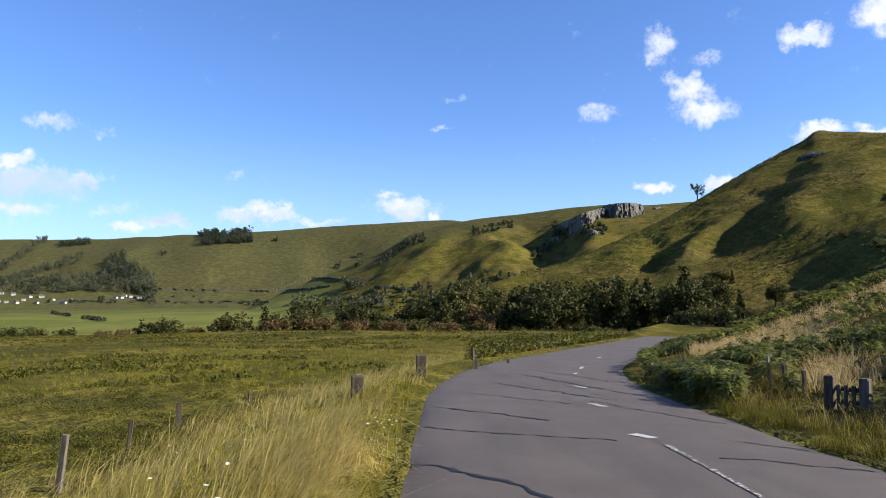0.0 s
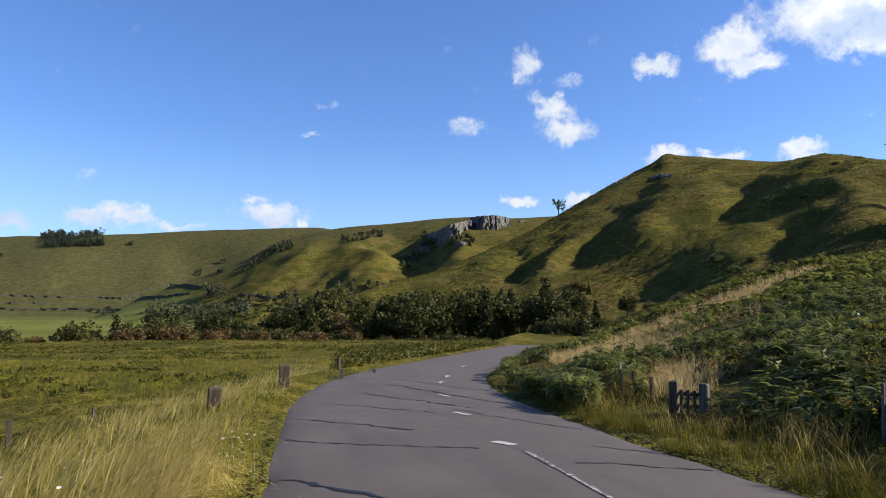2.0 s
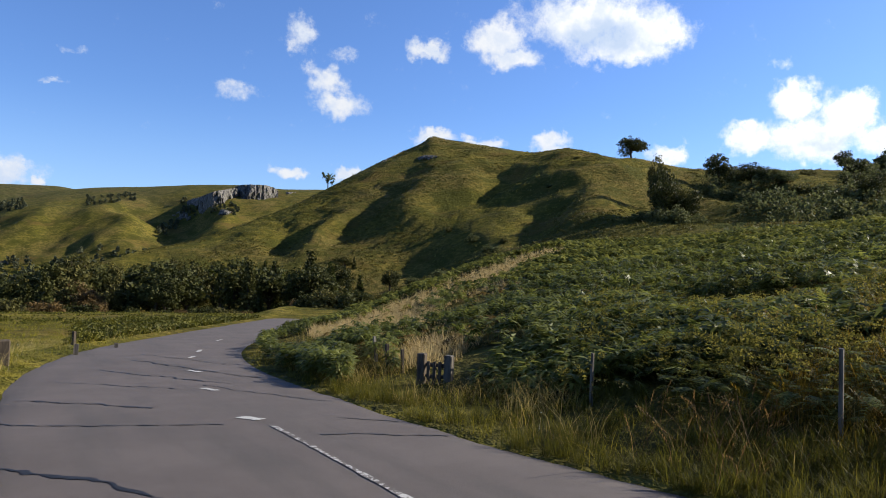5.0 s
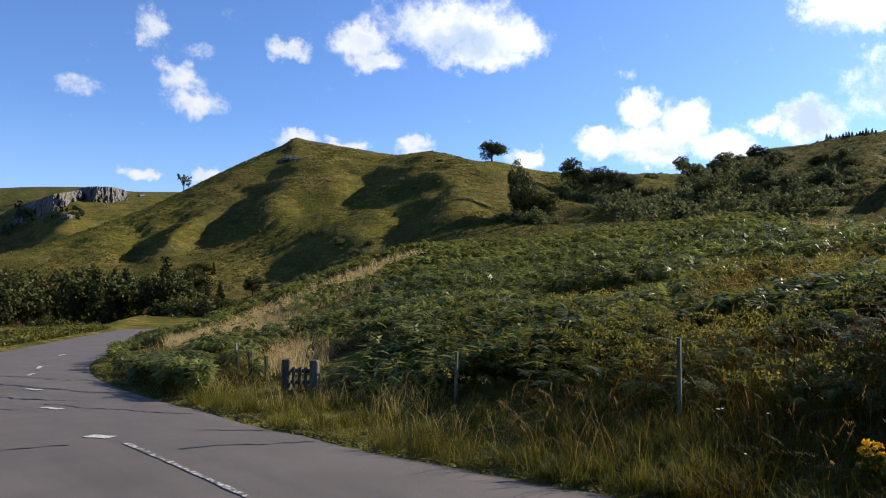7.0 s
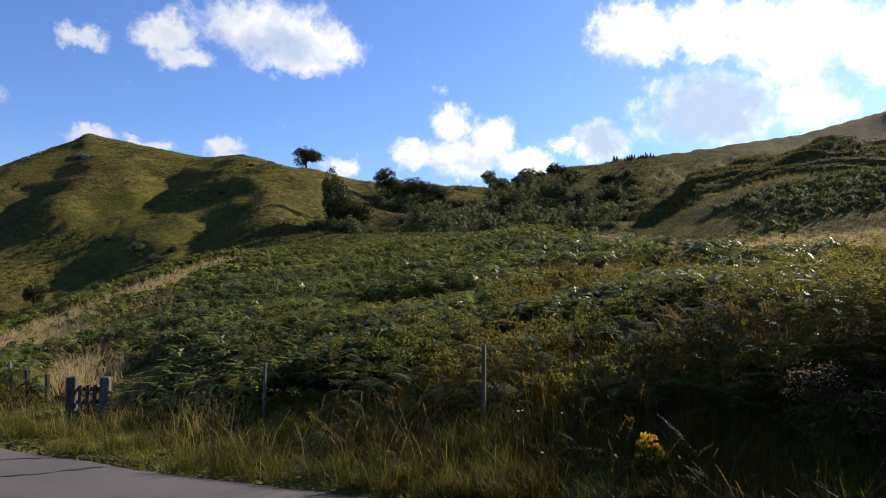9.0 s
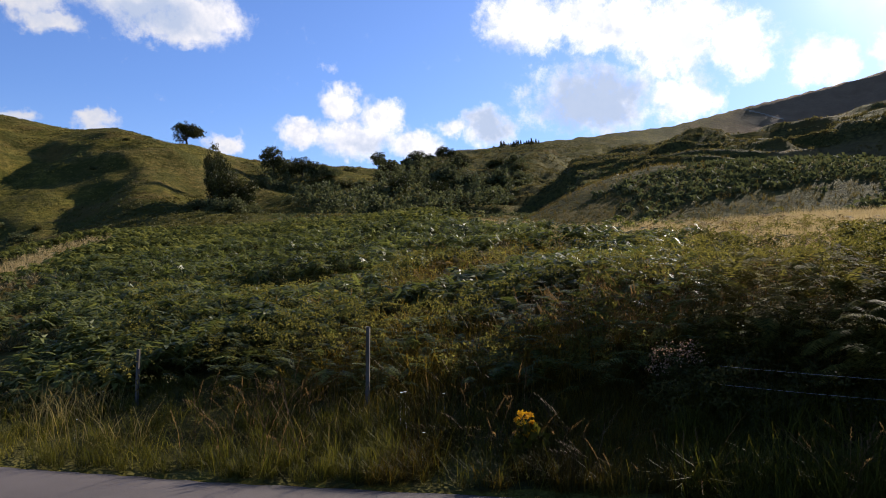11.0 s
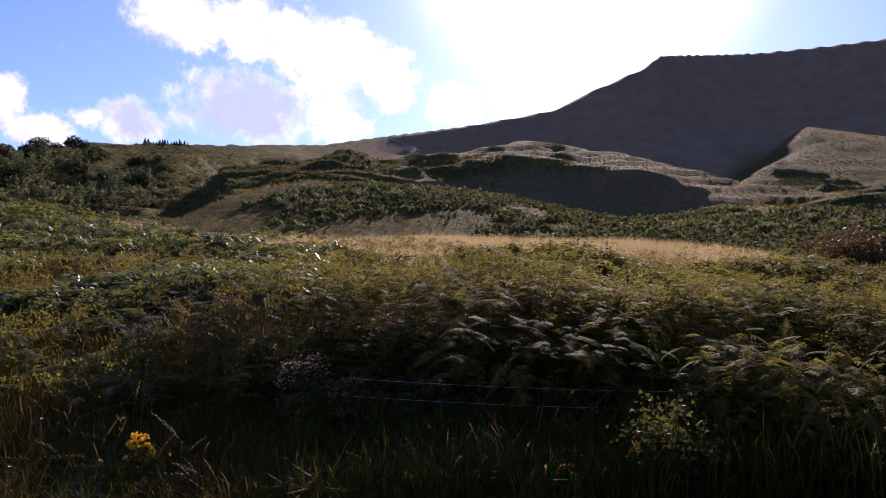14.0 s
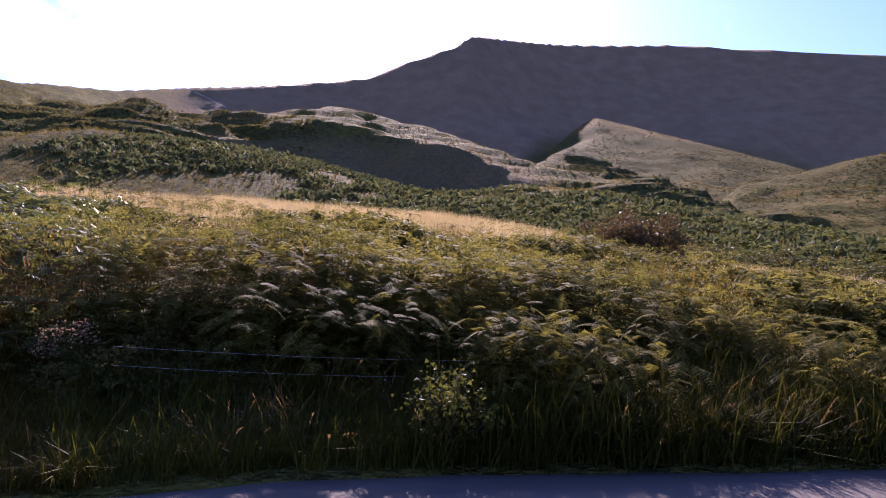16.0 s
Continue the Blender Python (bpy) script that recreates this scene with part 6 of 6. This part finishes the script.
def road_strip(name, points, width, mat, label, seed, lift=0.006, ragged=0.5, step=0.10):
    """A thin wandering strip lying on the tarmac."""
    own = np.random.default_rng(seed)
    pts = np.array(points, float)
    d = np.concatenate([[0], np.cumsum(np.hypot(*np.diff(pts, axis=0).T))])
    s = np.arange(0, d[-1], step)
    x, y = np.interp(s, d, pts[:, 0]), np.interp(s, d, pts[:, 1])
    tx, ty = np.gradient(x), np.gradient(y)
    n = np.hypot(tx, ty)
    nx, ny = -ty / n, tx / n
    wander = (mat is TAR) * (0.13 * fbm(s / 0.55, s * 0 + seed, 7, 3) + 0.05 * fbm(s / 0.13, s * 0 + seed, 8, 2))
    w = width * (1 + ragged * fbm(s / 0.22, s * 0 + seed + 3, 11, 2)) * 0.5
    verts = []
    for side in (-1, 1):
        px, py = x + nx * (wander + side * w), y + ny * (wander + side * w)
        u = (px - ROAD_MID - road_bend(py)) / ROAD_HALF
        verts.append(np.stack([px, py, road_z(py) + 0.03 * (1 - u ** 2) + 0.006 * fbm(px / 1.4, py / 1.4, 73, 3) + lift], 1))
    m = len(s)
    i = np.arange(m - 1)
    quads = np.stack([i, i + 1, m + i + 1, m + i], 1)
    return part(name, mesh_from(name, np.vstack(verts), quads, [mat]), mat, road, label)


for k, (pts, width) in enumerate([([(-0.3, 7.95), (0.07, 7.72), (0.63, 6.98), (1.0, 6.37), (1.5, 5.5)], 0.06), ([(-0.2, 10.69), (0.63, 10.09), (1.73, 9.51), (2.4, 9.3)], 0.035),
                                  ([(-0.05, 13.19), (0.74, 12.36), (1.76, 11.24)], 0.06), ([(0.85, 20.55), (1.7, 17.48), (2.78, 15.69), (3.6, 14.2)], 0.06),
                                  ([(1.46, 24.31), (2.64, 20.55), (3.76, 16.74), (4.4, 15.2)], 0.06), ([(3.0, 14.1), (3.64, 12.5), (4.5, 11.0)], 0.03), ([(3.9, 9.29), (4.6, 8.67)], 0.03),
                                  ([(3.3, 8.2), (3.88, 7.97), (4.69, 7.43)], 0.035), ([(0.4, 16.0), (1.6, 14.6), (2.6, 13.6)], 0.03), ([(1.9, 26.0), (3.4, 22.0), (4.6, 19.0)], 0.04),
                                  ([(0.2, 5.2), (1.2, 4.7), (2.6, 4.2)], 0.03), ([(2.6, 1.5), (3.5, 0.6), (4.3, -1.6), (4.6, -3.2)], 0.05), ([(5.1, -1.0), (5.2, -1.7), (5.05, -2.2)], 0.03)]):
    road_strip("crack_seam", pts, width, TAR, "dark tar-filled crack", 100 + k, 0.006, 0.9, 0.05)
for k, (x0, y0, x1, y1, w) in enumerate([(2.72, 9.85, 2.92, 9.5, 0.20), (2.92, 13.6, 3.08, 13.05, 0.14), (3.30, 17.4, 3.48, 16.8, 0.14), (4.0, 21.3, 4.25, 22.0, 0.12), (4.70, 23.9, 5.0, 25.0, 0.12), (6.7, 30.8, 7.2, 32.0, 0.12)]):
    road_strip("centre_dash", [(x0, y0), (x1, y1)], w, PAINT, "worn white painted dash", 130 + k, 0.008, 0.35, 0.05)
WORN_PAINT = worn_paint("ghost_paint", 0.52, 14)
road_strip("centre_line", [(2.93, 9.0), (2.94, 7.66), (2.93, 6.3), (2.92, 3.0), (2.9, -4.0)], 0.065, WORN_PAINT, "worn thin white centre line", 140, 0.008, 0.45, 0.04)

# ---- posts, stile and fence ----
WOOD_DARK = plain_material("weathered_wood_dark", (0.036, 0.027, 0.018), (0.115, 0.086, 0.058), 14, 0.85, 0.8, 0.01, (1, 1, 0.15))
WOOD_GREY = plain_material("weathered_wood_grey", (0.133, 0.115, 0.091), (0.280, 0.252, 0.203), 14, 0.85, 0.8, 0.01, (1, 1, 0.15))
WOOD_MID = plain_material("weathered_wood_mid", (0.070, 0.059, 0.046), (0.168, 0.143, 0.112), 14, 0.85, 0.8, 0.01, (1, 1, 0.15))
WIRE = plain_material("galvanised_wire", (0.20, 0.20, 0.20), (0.36, 0.36, 0.36), 20, 0.5)


def post(name, x, y, width, depth, top, mat, label, category="post", lean=(0, 0), turn=0, seed=0, group=""):
    """A post whose head stands at the height top."""
    bm = bmesh.new()
    foot = ground_at(x, y)
    tall = max(0.3, top - foot)
    block(bm, (width, depth, tall + 0.5), (0, 0, (tall - 0.5) / 2), 0.006, min(width, depth) * 0.10, None, 0, seed)
    me = bpy.data.meshes.new(name)
    bm.to_mesh(me)
    bm.free()
    me.materials.append(mat)
    ob = tagged(new(name, me), label, category, group)
    ob.matrix_basis = pose(x, y, foot, lean[0], lean[1], turn)
    return ob


verge_posts = "marker posts on the verge"
post("marker_post", -1.61, 14.09, 0.24, 0.24, -0.18, WOOD_DARK, "squat square dark timber post in dry verge grass", "post", (0, 1), 12, 1, verge_posts)
post("marker_post", -0.50, 19.49, 0.27, 0.24, -0.28, WOOD_DARK, "squat square dark timber post in dry verge grass", "post", (1, 0), 8, 2, verge_posts)
post("marker_post", 1.18, 23.83, 0.13, 0.12, -0.84, WOOD_MID, "slim grey timber post where the lane bends", "post", (0, 2), 0, 3, verge_posts)
post("marker_post", 2.55, 27.0, 0.12, 0.12, -1.16, WOOD_MID, "slim grey timber post where the lane bends", "post", (0, 0), 0, 4, verge_posts)
field_posts = "thin fence posts below the verge"
for k, (az, r, top, w, lean) in enumerate([(-27.9, 11.4, -10.47, 0.075, 6), (-23.5, 14.0, -9.78, 0.07, 7), (-20.0, 16.4, -8.75, 0.10, 0), (-14.9, 20.5, -8.3, 0.08, 2), (2.6, 27.5, -4.95, 0.10, 0)]):
    a = radians(az)
    x, y = r * math.sin(a), r * math.cos(a)
    post("fence_post", x, y, w, w, EYE + r * math.tan(radians(top)), WOOD_MID if k == 0 else WOOD_DARK, "thin weathered grey fence post in the grass", "fence post", (0, lean), 10 * k, 20 + k, field_posts)


def build_stile():
    """Two stout posts with a low barrier between them."""
    base = tagged(new("stile"), "weathered timber stile between two stout posts", "stile")
    a, b = Vector((6.79, 12.28)), Vector((7.13, 11.82))
    mid = (a + b) / 2
    z = min(ground_at(a.x, a.y), ground_at(b.x, b.y))
    z = -0.66
    base.location = (mid.x, mid.y, z)
    along = (b - a).normalized()
    turn = math.atan2(along.y, along.x)
    rot = Matrix.Rotation(turn, 3, "Z")
    half = (b - a).length / 2
    for k, s in enumerate((-1, 1)):
        bm = bmesh.new()
        block(bm, (0.15, 0.16, 1.2), tuple(rot @ Vector((s * half, 0, 0.11))), 0.008, 0.02, rot, 0, 40 + k)
        # the right post's lighter wood stands in for sunlight on its side
        part("post", bm, WOOD_MID if s > 0 else WOOD_DARK, base)
    for k, h in enumerate((0.50, 0.28)):
        bm = bmesh.new()
        block(bm, (half * 2 - 0.15, 0.045, 0.07), tuple(rot @ Vector((0, 0.02, h))), 0.005, 0.012, rot, 0, 44 + k)
        part("rail", bm, WOOD_DARK, base)
    for k, u in enumerate((-0.45, 0.0, 0.4)):
        bm = bmesh.new()
        block(bm, (0.06, 0.04, 0.66), tuple(rot @ Vector((u * half, -0.035, 0.24))), 0.005, 0.01, rot, 0, 47 + k)
        part("upright", bm, WOOD_DARK, base)


build_stile()
bank_posts = "fence posts along the bank"
# dark wood on the post at y -4.05 stands in for its shade
for k, (x, y, w, top, lean, mat) in enumerate([(7.02, 13.6, 0.06, -0.02, -2, WOOD_DARK), (7.08, 14.5, 0.07, 0.0, -3, WOOD_DARK), (7.12, 15.2, 0.06, 0.12, -8, WOOD_GREY),
                                               (7.08, 7.68, 0.035, 0.56, 1, WOOD_MID), (7.06, 4.05, 0.04, 1.02, -4, WOOD_MID), (7.04, -4.05, 0.15, 1.10, 1, WOOD_DARK), (7.05, -9.0, 0.10, 1.3, 0, WOOD_GREY)]):
    post("fence_post", x, y, w, w, top, mat, "slim weathered fence post among bracken and grass", "fence post", (0, lean), 7 * k, 60 + k, bank_posts)


def fence_wire(high, seed):
    bm = bmesh.new()
    # the first end meets no post: it is cut to fit the camera's view
    stops = [(7.06, 0.4), (7.04, -4.05), (7.05, -9.0)]
    pts = []
    for (x0, y0), (x1, y1) in zip(stops, stops[1:]):
        z0, z1 = high - 0.010 * (y0 + 0.7), high - 0.010 * (y1 + 0.7)
        for k in range(13):
            t = k / 12
            pts.append((x0 + (x1 - x0) * t - 0.06, y0 + (y1 - y0) * t, z0 + (z1 - z0) * t - 0.05 * 4 * t * (1 - t)))
    tube(bm, pts, [0.0011] * len(pts), 5)
    me = bpy.data.meshes.new("fence_wire")
    bm.to_mesh(me)
    bm.free()
    me.materials.append(WIRE)
    tagged(new("fence_wire", me), "thin galvanised wire running along the fence posts", "wire", "fence wires")


fence_wire(0.84, 1)
fence_wire(0.68, 2)

# ---- single plants by the road ----
YELLOW = leaf_material("ragwort_yellow", (0.60, 0.29, 0.01), (0.78, 0.47, 0.02), 0.35, 0.6, 3)
STEM = plain_material("green_stem", (0.035, 0.052, 0.014), (0.070, 0.091, 0.025), 20, 0.7)
WHITE_PETAL = leaf_material("white_petal", (0.62, 0.62, 0.55), (0.82, 0.82, 0.76), 0.3, 0.6, 3)


def ragwort(x, y, tall, heads_n, seed):
    own = random.Random(seed)
    base = tagged(new("ragwort_plant"), "yellow-flowered ragwort standing in dark grass", "wild flower")
    base.location = (x, y, ground_at(x, y))
    bm = bmesh.new()
    tube(bm, [(0, 0, -0.05), (0.01, 0, tall * 0.5), (0, 0.01, tall * 0.8)], [0.008, 0.007, 0.005], 6)
    tips = []
    for k in range(heads_n):
        a = k * 2.4
        q = (math.cos(a) * own.uniform(0.02, 0.10), math.sin(a) * own.uniform(0.02, 0.10), tall * own.uniform(0.55, 1.08))
        tips.append(q)
        tube(bm, [(0, 0.005, tall * 0.68), (q[0] * 0.6, q[1] * 0.6, tall * 0.82), q], [0.004, 0.003, 0.002], 4)
    part("stem", bm, STEM, base)
    own_np = np.random.default_rng(seed)
    for q in tips:
        v, f = leaf_cloud(np.array([q]), np.array([0.016]), 16, 0.018, own_np)
        part("flower_head", mesh_from("flower_head", v, f, [YELLOW]), YELLOW, base)
    v, f = leaf_cloud(np.stack([own_np.normal(0, 0.07, 26), own_np.normal(0, 0.07, 26), own_np.uniform(0.1, tall * 0.75, 26)], 1), np.full(26, 0.05), 4, 0.06, own_np)
    part("foliage", mesh_from("foliage", v, f, [GREEN_SHADE_BLADE]), GREEN_SHADE_BLADE, base)


ragwort(6.32, 1.94, 0.38, 26, 3)

sapling_leaf = leaf_material("sapling_leaf", (0.035, 0.041, 0.006), (0.115, 0.108, 0.020), 0.4, 0.6, 2)
sapling = tagged(new("young_shrub"), "small yellow-green leafy shrub beside the fence", "bush")
sapling.location = (6.05, -2.3, ground_at(6.05, -2.3))
own = np.random.default_rng(77)
bm = bmesh.new()
twigs = []
for k in range(13):
    a = k * 0.75
    q = (math.cos(a) * own.uniform(0.15, 0.46), math.sin(a) * own.uniform(0.15, 0.46), own.uniform(0.38, 0.74))
    twigs.append(q)
    tube(bm, [(0, 0, -0.05), (q[0] * 0.5, q[1] * 0.5, q[2] * 0.55), q], [0.010, 0.007, 0.003], 5)
part("stem", bm, BARK, sapling)
centres = np.array([np.array(q) * t for q in twigs for t in np.linspace(0.35, 1.02, 9)])
v, f = leaf_cloud(centres, np.full(len(centres), 0.13), 16, 0.028, own)
part("foliage", mesh_from("foliage", v, f, [sapling_leaf]), sapling_leaf, sapling)

# feathery tufts that stand out against the shade
# pinkish base colour browned to carry the warm sunlight on the plumes
PLUME = leaf_material("plume_grass", (0.154, 0.091, 0.052), (0.308, 0.203, 0.126), 0.5, 0.6, 2)
spots_np = np.array([Vector((7.0 * math.sin(radians(az)) + 0.35, 7.0 * math.cos(radians(az)) - 0.3, h)) for az, h in [(78.9 + 0.16 * k, 0.72 + 0.045 * (k % 6)) for k in range(12)] + [(81.2 + 0.15 * k, 0.84 + 0.05 * (k % 4)) for k in range(10)]])
v, f = leaf_cloud(spots_np, np.full(len(spots_np), 0.06), 16, 0.014, own)
tagged(new("plume_grass", mesh_from("plume_grass", v, f, [PLUME])), "pinkish feathery grass plumes in front of the bank", "grass", kind="stuff")


def flower_template():
    v, f = [(0, 0, 0), (0.006, 0, 0), (0.003, 0, 1.0)], [(0, 1, 2)]
    for k in range(7):
        a = k * 0.9
        i = len(v)
        v += [(0, 0, 1.0), (0.04 * math.cos(a), 0.04 * math.sin(a), 1.02), (0.04 * math.cos(a + 0.8), 0.04 * math.sin(a + 0.8), 1.02)]
        f.append((i, i + 1, i + 2))
    return np.array(v), np.array(f)


x1, y1, o = left_verge(900)
k1 = (rng.uniform(0, 1, len(x1)) < 0.16)
x2, y2, o2 = right_bank(500, 30, 120, 5.0, 13, 2.8, 4.6)
x3, y3 = rng.normal(-0.62, 0.10, 14), rng.normal(8.0, 0.35, 14)
grow("white_wildflowers", [flower_template()], np.concatenate([x1[k1], x2[::12], x3]), np.concatenate([y1[k1], y2[::12], y3]), 0.25, 0.5, WHITE_PETAL, "small white wild flowers scattered in the verges", "wild flowers", 0.15)
